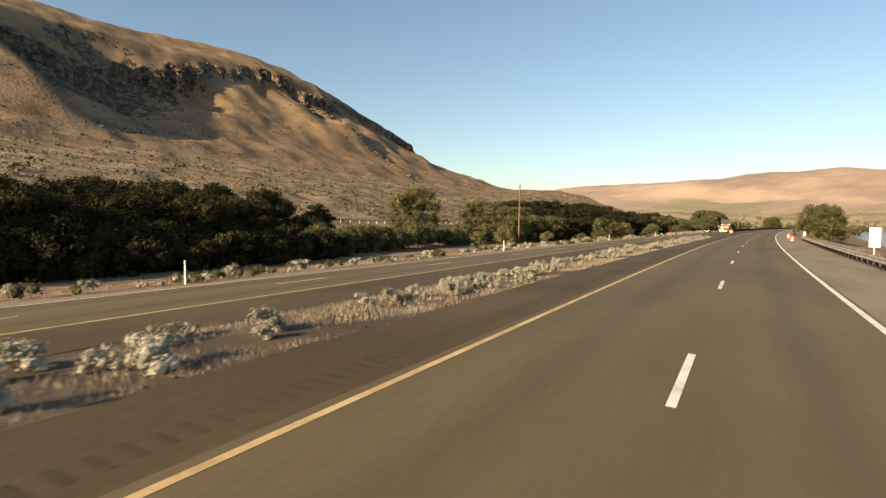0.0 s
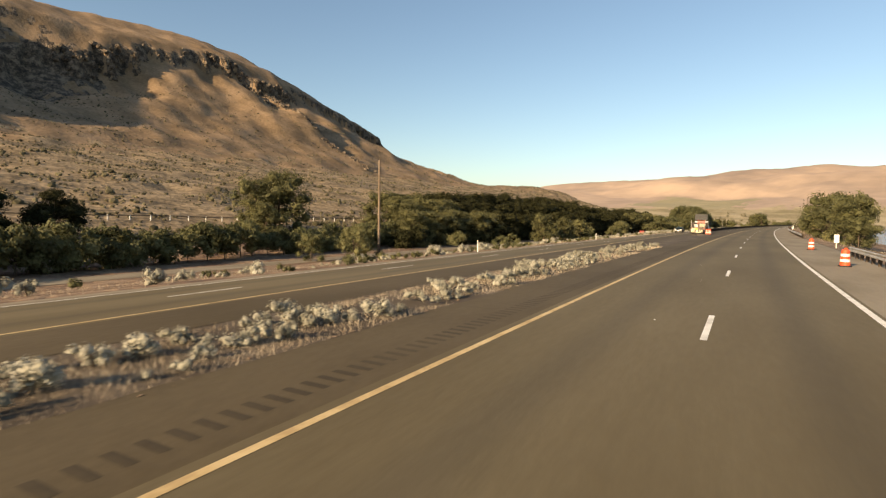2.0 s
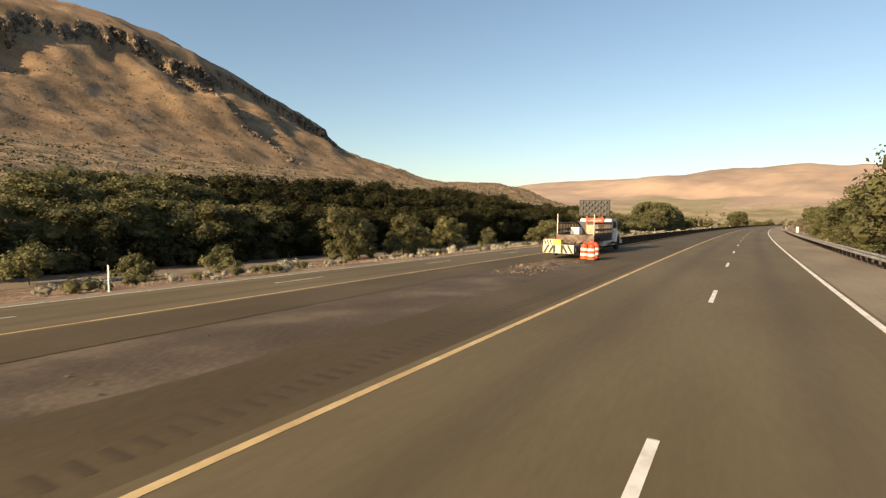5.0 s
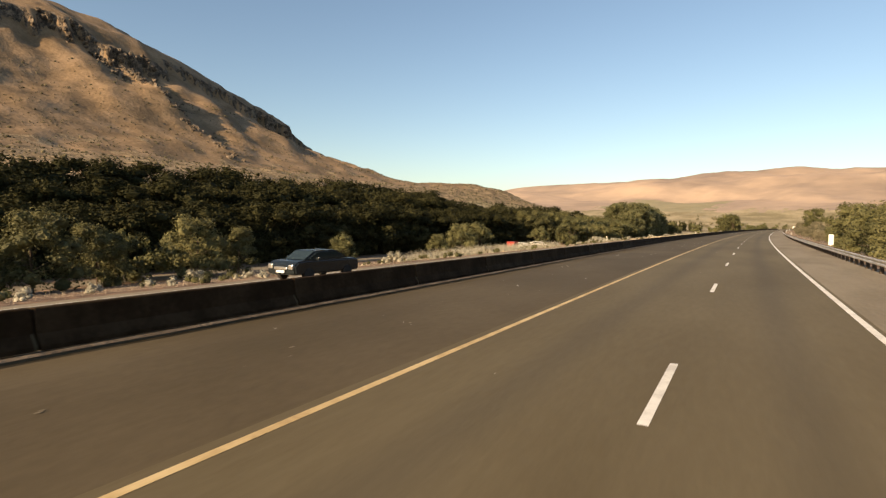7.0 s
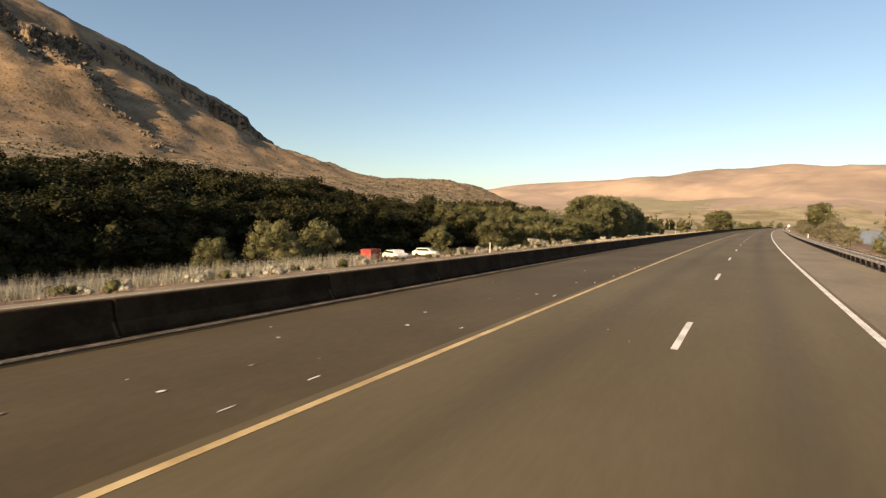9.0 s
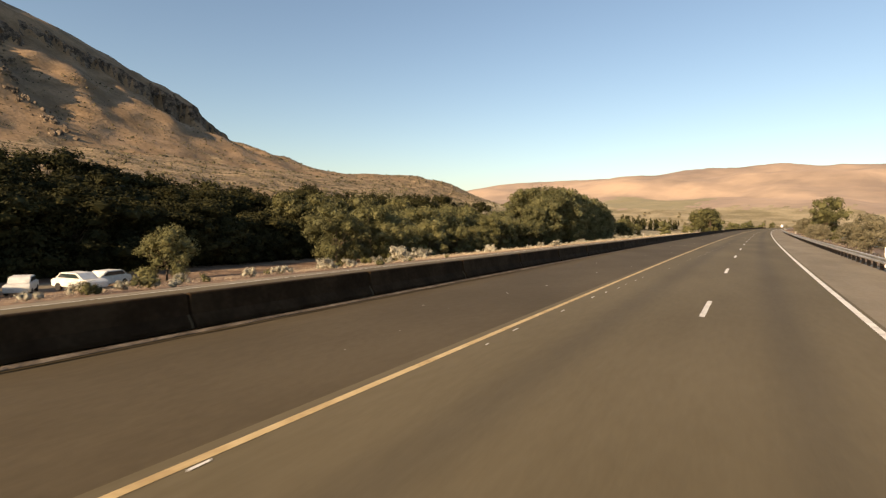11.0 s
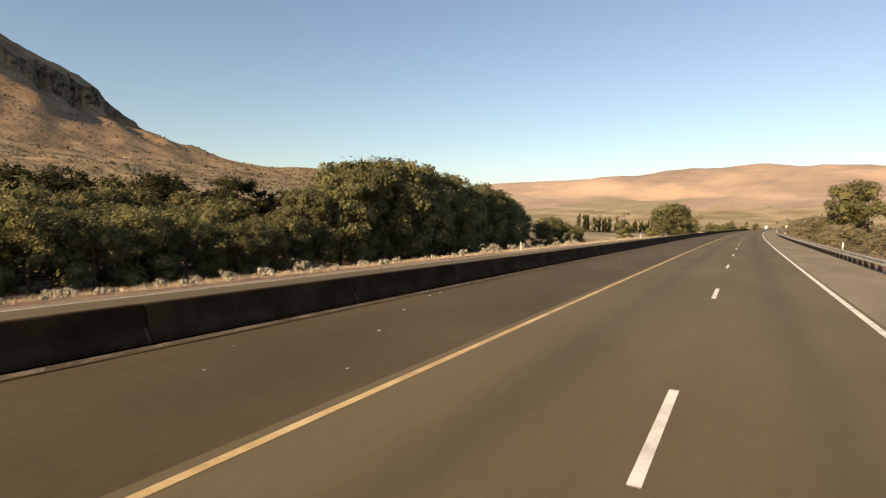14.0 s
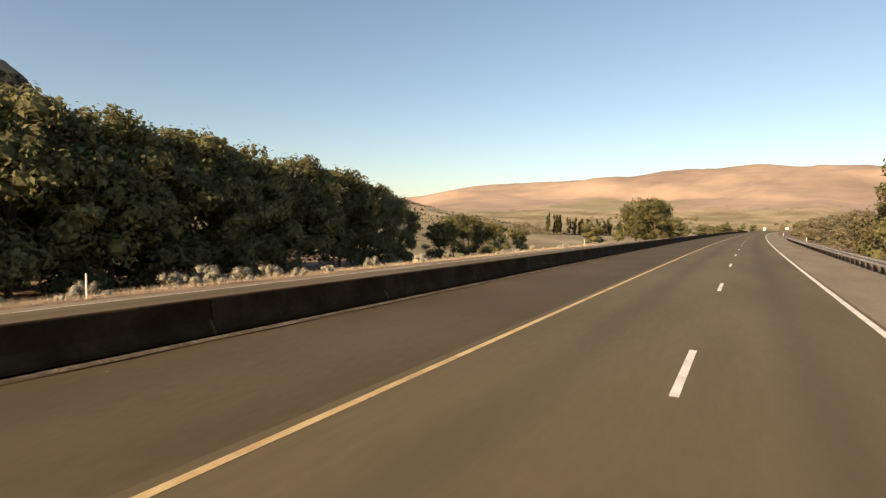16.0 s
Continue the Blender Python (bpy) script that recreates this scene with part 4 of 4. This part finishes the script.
def utility_pole():
    root = thing("utility_pole", "weathered grey wooden utility pole on the verge", "utility pole")
    part("pole", rod((0, 0, -0.6), (0, 0, 15.2), 0.22, 0.15, 12), M_POLE, root)
    part("collar", rod((0, 0, 0.0), (0, 0, 2.2), 0.24, 0.235, 12), M_POSTWOOD, root, "dark tarred foot")
    return root


utility_pole().matrix_basis = on_road(120, 50.5)


# ---- work truck with arrow board ----
def wheel(parent, x, y, r=0.5, width=0.28, side=1):
    m = pose(x, y, r, 0, 90, 0)
    w = part("wheel", lathe([(r * 0.62, -width / 2), (r * 0.95, -width / 2), (r, -width / 2 + 0.04), (r, width / 2 - 0.04), (r * 0.95, width / 2), (r * 0.62, width / 2)], 24, m), M_RUBBER, parent, "black tyre")
    part("rim", lathe([(r * 0.62, -width * 0.3), (r * 0.60, width * 0.3), (r * 0.25, width * 0.1 * side), (r * 0.22, width * 0.45)], 20, m), M_CHROME, w, "pale steel rim")
    return w


def truck():
    root = thing("work_truck", "white flatbed road-work truck with stake sides and arrow board", "truck")
    # chassis
    bm = bmesh.new()
    add_box(bm, -0.45, -0.30, -0.55, 7.2, 0.62, 0.86)
    add_box(bm, 0.30, 0.45, -0.55, 7.2, 0.62, 0.86)
    add_rod(bm, (-1.0, 0, 0.5), (1.0, 0, 0.5), 0.09)
    add_rod(bm, (-1.0, 6.2, 0.5), (1.0, 6.2, 0.5), 0.07)
    part("chassis", bm, M_BLACK, root)
    for x in (-1.08, -0.78, 0.78, 1.08):
        wheel(root, x, 0.0, side=1 if x > 0 else -1)
    for x in (-1.02, 1.02):
        wheel(root, x, 6.2, side=1 if x > 0 else -1)
    part("flatbed", box(-1.22, 1.22, -0.65, 4.0, 0.94, 1.14, 0.02), M_BEDSIDE, root, "grimy dark steel flatbed")
    for sgn in (-1, 1):
        part("side_skirt", box(sgn * 1.20 - 0.03, sgn * 1.20 + 0.03, 0.75, 3.95, 0.74, 0.935, 0.008), M_BEDSIDE, root, "dark side skirt")
    part("tail_panel", box(-1.22, 1.22, -0.71, -0.65, 0.66, 1.16, 0.01), M_DECK, root, "scuffed tail panel")
    part("tail_lamp", box(0.98, 1.16, -0.74, -0.712, 0.82, 0.95, 0.01), M_RED, root)
    part("tail_lamp", box(-1.16, -0.98, -0.74, -0.712, 0.82, 0.95, 0.01), M_RED, root)
    part("tool_box", box(0.80, 1.17, 1.9, 2.8, 0.42, 0.74, 0.03), M_PALE, root, "white side tool box")
    part("tool_box", box(-1.17, -0.80, 1.9, 2.8, 0.42, 0.74, 0.03), M_PALE, root, "white side tool box")
    for x in (-1.19, 1.19):
        for k in range(15):
            y = -0.5 + 0.31 * k
            part("stake", box(x - 0.02, x + 0.02, y - 0.035, y + 0.035, 1.14, 1.92, 0.005), M_BEDSIDE if k % 2 else M_POLE, root)
        for z in (1.16, 1.44, 1.84):
            part("stake_rail", box(x - 0.035, x + 0.035, -0.6, 3.9, z, z + 0.11, 0.006), M_BLACK, root)
    for x in (-1.18, 1.18):
        part("rear_upright", box(x - 0.02, x + 0.02, -0.64, -0.60, 1.1, 2.45, 0.006), M_STEEL, root, "tall pale rear upright")
    bm = bmesh.new()
    add_box(bm, -1.2, 1.2, 3.92, 3.98, 1.14, 2.0)
    part("headboard", bm, M_BLACK, root)
    # cab
    cab = extrude_profile([(4.05, 0.62), (4.05, 2.10), (4.25, 2.22), (5.45, 2.22), (5.72, 2.12), (6.02, 1.62), (6.02, 0.62)], -1.12, 1.12)
    bmesh.ops.bevel(cab, geom=[e for e in cab.edges], offset=0.05, segments=2, affect="EDGES")
    cabob = part("cab", cab, M_TRUCKWHITE, root, "white cab")
    for x in (-1.13, 1.13):
        sx = 0.012 if x > 0 else -0.012
        g = extrude_profile([(4.75, 1.55), (4.72, 2.02), (5.42, 2.02), (5.78, 1.70), (5.80, 1.55)], x - abs(sx), x + abs(sx))
        part("side_window", g, M_GLASS, cabob, "dark side window")
        part("door_seam", box(x - 0.008, x + 0.008, 4.58, 4.61, 0.72, 2.25), M_BLACK, cabob)
        part("door_handle", box(x - 0.02, x + 0.02, 4.68, 4.86, 1.30, 1.36, 0.008), M_BLACK, cabob)
        part("grab_vent", box(x - 0.015, x + 0.015, 4.22, 4.38, 1.0, 1.32, 0.01), M_BLACK, cabob)
        part("step", box(x - 0.25 if x > 0 else x, x if x > 0 else x + 0.25, 4.3, 5.4, 0.38, 0.46, 0.015), M_CHROME, root)
        mir = part("mirror", box(x + (0.12 if x > 0 else -0.32), x + (0.32 if x > 0 else -0.12), 5.88, 5.98, 1.55, 2.05, 0.03), M_BLACK, root)
        part("mirror_arm", rod((x, 5.85, 1.75), (x * 1.18, 5.93, 1.8), 0.02), M_BLACK, mir)
    wind = extrude_profile([(5.74, 2.08), (5.77, 2.09), (6.06, 1.64), (6.02, 1.62)], -0.98, 0.98)
    part("windscreen", wind, M_GLASS, cabob)
    hood = extrude_profile([(6.0, 0.95), (6.0, 1.60), (6.6, 1.52), (7.15, 1.38), (7.32, 1.18), (7.34, 0.70), (6.9, 0.70), (6.85, 0.95)], -0.95, 0.95)
    bmesh.ops.bevel(hood, geom=[e for e in hood.edges], offset=0.07, segments=2, affect="EDGES")
    part("hood", hood, M_TRUCKWHITE, root, "white sloping hood")
    for sgn in (-1, 1):
        pts_out, pts_in = [], []
        for i in range(9):
            a = math.pi * (0.02 + 0.96 * i / 8)
            pts_out.append((6.2 - 0.70 * math.cos(a), 0.52 + 0.72 * math.sin(a)))
            pts_in.append((6.2 - 0.60 * math.cos(a), 0.52 + 0.60 * math.sin(a)))
        f = extrude_profile(pts_out + pts_in[::-1], sgn * 0.78, sgn * 1.20)
        part("mudguard", f, M_TRUCKWHITE, root, "white wheel arch")
        part("headlamp", box(sgn * 0.62 - 0.15, sgn * 0.62 + 0.15, 7.33, 7.37, 0.92, 1.12, 0.02), M_REFLECT, root)
    part("bumper", box(-1.18, 1.18, 7.30, 7.48, 0.42, 0.70, 0.04), M_CHROME, root)
    part("fuel_tank", rod((0.85, 3.0, 0.62), (0.85, 4.2, 0.62), 0.28, None, 16), M_CHROME, root)
    # load
    part("supply_box", box(-0.1, 0.75, 2.2, 3.0, 1.14, 1.78, 0.02), M_STRAW, root, "tan plywood box")
    part("supply_box", box(-0.9, -0.3, 1.2, 1.9, 1.14, 1.6, 0.02), M_PALE, root, "pale crate")
    # arrow board
    frame_mast = bmesh.new()
    for x in (-0.55, 0.55):
        add_box(frame_mast, x - 0.05, x + 0.05, 3.8, 3.88, 1.14, 2.5)
    add_box(frame_mast, -0.6, 0.6, 3.8, 3.88, 2.16, 2.24)
    add_box(frame_mast, -0.6, 0.6, 3.8, 3.88, 1.95, 2.03)
    part("mast", frame_mast, M_ORANGE, root, "orange lifting mast")
    board = part("arrow_board", box(-1.08, 1.08, 3.68, 3.80, 2.38, 3.5, 0.02), M_BOARD, root, "dark arrow board with lamp hoods")
    hood_bm = lathe([(0.075, -0.12), (0.085, 0.0), (0.06, 0.0), (0.055, -0.10)], 12, pose(0, 0, 0, -90, 0, 0))
    hm = bpy.data.meshes.new("lamp_hood")
    hood_bm.to_mesh(hm)
    hood_bm.free()
    hm.materials.append(M_BLACK)
    for row in range(5):
        for col in range(5 if row % 2 == 0 else 4):
            lamp = new("lamp_hood", hm)
            lamp.parent = board
            lamp.location = (-0.84 + 0.42 * col + (0.21 if row % 2 else 0), 3.68, 2.54 + 0.2 * row)
    return root


tr = truck()
tr.matrix_basis = on_road(171.4, 10.3, 0.0, 0.0) @ Matrix.Diagonal((1.08, 1.16, 1.12, 1))


def stripe(root, x0, x1, run, y, z0, z1, mat):
    """A slanting painted bar on a face that looks back along the road."""
    bm = bmesh.new()
    vs = [bm.verts.new(v) for v in ((x0, y, z0), (x1, y, z0), (x1 + run, y, z1), (x0 + run, y, z1))]
    bm.faces.new(vs)
    ex = bmesh.ops.extrude_face_region(bm, geom=bm.faces[:])
    bmesh.ops.translate(bm, vec=(0, 0.008, 0), verts=[v for v in ex["geom"] if isinstance(v, bmesh.types.BMVert)])
    bmesh.ops.recalc_face_normals(bm, faces=bm.faces)
    part("stripe", bm, mat, root, "black slanting stripe")


def attenuator():
    root = thing("crash_attenuator", "tow-behind crash cushion with black and cream chevrons", "crash cushion")
    part("cushion", box(-0.95, 0.95, -1.0, 1.9, 0.34, 0.70, 0.04), M_BLACK, root, "black cushion body")
    part("lid", box(-0.93, 0.93, -0.98, 1.88, 0.704, 0.73, 0.008), M_DECK, root, "worn grey-brown lid")
    face = part("chevron_panel", box(-0.97, 0.97, -1.07, -1.01, 0.28, 0.80, 0.012), M_CREAM, root, "cream striped panel")
    for k in range(3):
        stripe(face, -0.95 + 0.32 * k, -0.80 + 0.32 * k, 0.28 if k < 2 else 0.0, -1.084, 0.30, 0.78, M_BLACK)
        stripe(face, 0.80 - 0.32 * k, 0.95 - 0.32 * k, -0.28 if k < 2 else 0.0, -1.084, 0.30, 0.78, M_BLACK)
    house = part("housing", box(-0.95, 0.15, -0.98, -0.40, 0.76, 1.12, 0.03), M_CAUTION, root, "yellow hinged housing")
    plate = part("striped_plate", box(-0.95, -0.35, -1.02, -0.984, 0.78, 1.12, 0.008), M_CREAM, house, "cream plate")
    for k in range(3):
        x = -0.93 + 0.18 * k
        bm = extrude_profile([(x + 0.10, 0.80), (x + 0.18, 0.80), (x + 0.08, 1.10), (x, 1.10)], -1.034, -1.022, "y")
        part("stripe", bm, M_BLACK, house, "black slanting stripe")
    part("rub_rail", box(0.98, 1.06, -0.9, 2.2, 0.40, 0.66, 0.01), M_BLACK, root)
    part("rub_rail", box(-1.06, -0.98, -0.9, 2.2, 0.40, 0.66, 0.01), M_BLACK, root)
    for x in (-0.7, 0.7):
        part("arm", rod((x, 1.9, 0.55), (x * 0.5, 3.5, 0.62), 0.06), M_DECK, root)
    rr = random.Random(8)
    for k in range(30):
        part("strut", rod((rr.uniform(-0.9, 0.9), rr.uniform(2.2, 3.0), rr.uniform(0.35, 0.6)), (rr.uniform(-0.9, 0.9), rr.uniform(2.0, 3.4), rr.uniform(0.65, 1.15)), 0.03), M_DECK, root)
    for x in (-0.85, 0.85):
        wheel(root, x, 1.2, 0.32, 0.2)
    return root


at = attenuator()
at.matrix_basis = on_road(167.0, 10.0, 0.0, 0.0)


# ---- passing dark car ----
def sedan():
    root = thing("car", "dark sedan in the opposite lane", "car")
    body = extrude_profile([(-2.3, 0.35), (-2.35, 0.75), (-2.1, 0.98), (-1.5, 1.02), (2.2, 0.98), (2.35, 0.8), (2.32, 0.35)], -0.9, 0.9)
    bmesh.ops.bevel(body, geom=[e for e in body.edges], offset=0.07, segments=3, affect="EDGES")
    part("body", body, M_CARDARK, root)
    roof = extrude_profile([(-1.5, 1.0), (-0.75, 1.44), (0.75, 1.46), (1.75, 1.0)], -0.72, 0.72)
    bmesh.ops.bevel(roof, geom=[e for e in roof.edges], offset=0.09, segments=3, affect="EDGES")
    part("cabin", roof, M_CARDARK, root)
    for x in (-0.725, 0.725):
        part("side_window", extrude_profile([(-1.2, 1.06), (-0.68, 1.37), (0.70, 1.39), (1.45, 1.06)], x - 0.012, x + 0.012), M_GLASS, root)
    part("windscreen", extrude_profile([(-1.46, 1.04), (-0.80, 1.42), (-0.77, 1.40), (-1.43, 1.03)], -0.62, 0.62), M_GLASS, root)
    for x in (-0.82, 0.82):
        for y in (-1.4, 1.4):
            wheel(root, x, y, 0.33, 0.22)
        part("headlamp", box(x * 0.8 - 0.14, x * 0.8 + 0.14, -2.39, -2.28, 0.62, 0.84, 0.03), M_CHROME, root)
    part("grille", box(-0.42, 0.42, -2.375, -2.33, 0.60, 0.72, 0.01), M_CHROME, root)
    for x in (-0.98, 0.98):
        part("door_mirror", box(x - 0.09, x + 0.09, -0.95, -0.80, 1.0, 1.14, 0.03), M_CARDARK, root)
    part("number_plate", box(-0.26, 0.26, -2.385, -2.34, 0.45, 0.57, 0.01), M_PALE, root)
    return root


sedan().matrix_basis = on_road(208, 18.8, float(near_z(18.8)) + 0.01, 0.0)


# ---- parked things by the wood ----
def shed():
    root = thing("storage_box", "faded red metal storage box standing on dry ground", "storage box")
    part("wall", box(-1.2, 1.2, -1.5, 1.5, 0.1, 2.3, 0.04), M_RED, root)
    part("roof", box(-1.27, 1.27, -1.57, 1.57, 2.3, 2.4, 0.03), M_RED, root)
    part("skid", box(-1.1, 1.1, -1.4, 1.4, -0.1, 0.1, 0.02), M_BLACK, root)
    return root


shed().matrix_basis = on_road(305, 49.5, None, 0.0, 0.8)


def parked_car(label):
    root = thing("parked_car", label, "car", "vehicles parked by the wood")
    body = extrude_profile([(-2.2, 0.35), (-2.25, 0.8), (-1.9, 1.0), (2.1, 1.0), (2.25, 0.8), (2.2, 0.35)], -0.88, 0.88)
    bmesh.ops.bevel(body, geom=[e for e in body.edges], offset=0.06, segments=2, affect="EDGES")
    part("body", body, M_PALE, root)
    cab = extrude_profile([(-1.3, 1.0), (-0.6, 1.5), (1.3, 1.5), (1.9, 1.0)], -0.75, 0.75)
    bmesh.ops.bevel(cab, geom=[e for e in cab.edges], offset=0.06, segments=2, affect="EDGES")
    part("cabin", cab, M_PALE, root)
    for x in (-0.755, 0.755):
        part("side_window", extrude_profile([(-1.0, 1.08), (-0.5, 1.42), (1.2, 1.42), (1.6, 1.08)], x - 0.012, x + 0.012), M_GLASS, root)
    for x in (-0.8, 0.8):
        for y in (-1.35, 1.35):
            wheel(root, x, y, 0.33, 0.22)
    return root


pc = parked_car("white car parked on dry ground by the wood")
pc.matrix_basis = on_road(311, 49.5, None, 70)
for s, o, a in [(315.5, 52, 60), (318, 48, 100), (321.5, 51, 20)]:
    copy_thing(pc, on_road(s, o, None, a))


def fence():
    root = thing("hill_fence", "low pale rail fence at the foot of the slope", "fence")
    post = box(-0.08, 0.08, -0.08, 0.08, -0.3, 1.1)
    pm = bpy.data.meshes.new("post")
    post.to_mesh(pm)
    post.free()
    pm.materials.append(M_PALE)
    pts = []
    for s in np.arange(60, 200, 4.0):
        o = new("post", pm)
        o.parent = root
        o.matrix_basis = on_road(s, 105)
        pts.append(o.matrix_basis.translation + Vector((0, 0, 0.95)))
    for a, b in zip(pts, pts[1:]):
        part("rail", rod(a, b, 0.09, None, 5), M_POSTWOOD, root)
    return root


fence()


# ---- far trees, dead snag, scraps ----
def far_trees(name, spots, mat, label, seed):
    r = random.Random(seed)
    verts, faces = [], []
    for s, o, h, w in spots:
        p = on_road(s, o).translation
        for i in range(7):
            c = p + Vector((r.uniform(-0.3, 0.3) * w, r.uniform(-0.3, 0.3) * w, h * (0.12 + 0.11 * i + r.uniform(0, 0.06))))
            q = w * r.uniform(0.22, 0.36) * (1.0 if i < 5 else 0.75)
            lump(verts, faces, c, (q, q, h * 0.16), seed + i + int(s), ICO1)
            for _ in range(26):
                n = Vector((r.gauss(0, 1), r.gauss(0, 1), r.gauss(0.2, 1))).normalized()
                leaf_quad(verts, faces, c + Vector((n.x * q, n.y * q, n.z * h * 0.16)) * r.uniform(0.8, 1.2), n, 0.32, r)
    return tagged(raw_mesh(name, verts, faces, mat), label, "trees", kind="stuff")


far_trees("distant_poplars", [(690 + 6 * k, 95 + rnd.uniform(-3, 3), rnd.uniform(8, 11.5), 3.2) for k in range(34)], M_LEAF_DARK, "distant dark row of poplars", 3)
far_trees("distant_trees", [(s, rnd.uniform(26, 62), rnd.uniform(5, 9), rnd.uniform(6, 10)) for s in np.arange(622, 1130, 13)] + [(s, rnd.uniform(-40, -13), rnd.uniform(5, 9), rnd.uniform(6, 9)) for s in np.arange(560, 1130, 12)], M_LEAF_OLIVE, "distant trees along the road", 4)
far_trees("distant_trees", [(rnd.uniform(1150, 1700), rnd.uniform(-120, 420), rnd.uniform(5, 9), rnd.uniform(7, 12)) for _ in range(110)], M_LEAF_DRY, "scattered trees across the valley", 5)


def snag():
    root = thing("dead_tree", "pale bare dead tree rising behind the bushes", "tree")
    part("trunk", rod((0, 0, -0.3), (0.2, 0.1, 7.5), 0.22, 0.10, 8), M_PALE, root)
    r = random.Random(3)
    for k in range(36):
        z, a, run = r.uniform(5.2, 7.6), r.uniform(0, 6.283), r.uniform(0.6, 1.8)
        part("limb", rod((0.17, 0.08, z), (0.17 + run * math.cos(a), 0.08 + run * math.sin(a), z + r.uniform(0.2, 1.4)), 0.10, 0.05, 5), M_PALE, root)
    return root


snag().matrix_basis = on_road(190, -12.5)


def scraps(name, n, s0, s1, o0, o1, size, mat, label, seed, flat=0.3):
    r = random.Random(seed)
    verts, faces = [], []
    for i in range(n):
        s, o = r.uniform(s0, s1), r.uniform(o0, o1)
        x, y = plan(s, o)
        q = size * (0.2 + 0.8 * r.random() ** 2)
        lump(verts, faces, Vector((float(x), float(y), float(near_z(o)) + 0.01 + q * 0.12)), (q, q * r.uniform(0.5, 1.6), q * flat), seed * 50 + i, ICO1)
    return tagged(raw_mesh(name, verts, faces, mat), label, "debris", kind="stuff")


scraps("paint_scraps", 150, 185, 440, 5.3, 9.0, 0.07, M_WHITE, "white paint chips on the paved median", 3, 0.08)
scraps("paint_scraps", 70, 172, 260, 5.6, 7.6, 0.06, M_RSHOULDER, "pale scuffs on the paved median", 13, 0.06)
scraps("paint_scraps", 26, 60, 440, 1.2, 3.8, 0.035, M_WHITE, "white scraps on the lane", 4)
scraps("dirt_clods", 260, 155, 164.6, 7.6, 10.3, 0.09, M_PILE, "broken clods of earth beside the truck", 5, 0.75)
scraps("dirt_clods", 20, 158.5, 163.8, 8.2, 10.0, 0.17, M_PILE, "larger lumps of broken earth beside the truck", 9, 0.7)
scraps("dirt_clods", 120, 106, 160, 6.9, 10.0, 0.05, M_PILE, "pebbles on the bare median", 6)
scraps("dirt_clods", 160, 0, 106, 6.8, 7.2, 0.07, M_VERGE, "gravel along the shoulder edge", 7)


def dug_earth():
    """Low churned heap of earth where the paving was broken up."""
    verts, faces = [], []
    rows, cols = 40, 22
    for i in range(rows):
        for j in range(cols):
            s, o = 158.2 + 6.4 * i / (rows - 1), 7.9 + 2.3 * j / (cols - 1)
            edge = math.sin(math.pi * i / (rows - 1)) * math.sin(math.pi * j / (cols - 1))
            rough = 0.5 + 0.6 * noise.noise((s * 1.1, o * 1.3, 3.0)) + 0.5 * noise.noise((s * 3.1, o * 3.3, 9.0))
            x, y = plan(s, o)
            verts.append((float(x), float(y), float(near_z(o)) - 0.012 + 0.27 * edge * max(0.0, rough)))
    for i in range(rows - 1):
        for j in range(cols - 1):
            a = i * cols + j
            faces.append((a, a + 1, a + cols + 1, a + cols))
    tagged(raw_mesh("dug_earth", verts, faces, M_PILE, smooth=True), "low churned mound of dug earth beside the drums", "earth", kind="stuff")


dug_earth()


def sign_back(wide, low, high, label):
    root = thing("road_sign", label, "sign")
    part("panel", box(-wide / 2, wide / 2, -0.012, 0.012, low, high, 0.008), M_PALE, root)
    part("post", box(-0.045, 0.045, 0.014, 0.09, -0.5, high - 0.1, 0.006), M_STEEL, root)
    for z in (low + 0.2, high - 0.25):
        part("bracket", box(-wide * 0.4, wide * 0.4, 0.012, 0.03, z, z + 0.04), M_STEEL, root)
    return root


sign_back(0.75, 1.0, 2.6, "plain pale road sign panel behind the guardrail").matrix_basis = on_road(54, -8.6)
sign_back(0.42, 0.55, 1.35, "small pale marker panel beside the guardrail").matrix_basis = on_road(118.8, -7.2)
sign_back(0.42, 0.7, 1.75, "narrow pale marker panel among the river trees").matrix_basis = on_road(252.5, -7.2)


def lorry(label):
    root = thing("lorry", label, "truck", "distant traffic")
    part("box_body", box(-1.25, 1.25, -6.0, 5.0, 1.1, 3.95, 0.06), M_TRUCKWHITE, root, "white box body")
    part("cab", box(-1.15, 1.15, 5.4, 7.4, 0.6, 3.0, 0.18), M_TRUCKWHITE, root)
    part("chassis", box(-0.9, 0.9, -5.8, 6.8, 0.7, 1.08, 0.02), M_BLACK, root)
    for x in (-1.05, 1.05):
        for y in (-4.8, -3.6, 5.9):
            wheel(root, x, y)
    for x in (-0.95, 0.95):
        part("tail_lamp", box(x - 0.12, x + 0.12, -6.03, -5.99, 0.9, 1.05, 0.01), M_RED, root)
    return root


lo = lorry("white lorry far ahead on the road")
lo.matrix_basis = on_road(1125, -0.95, 0.01)
copy_thing(lo, on_road(1110, 18.9, float(near_z(18.9)) + 0.01, 180))
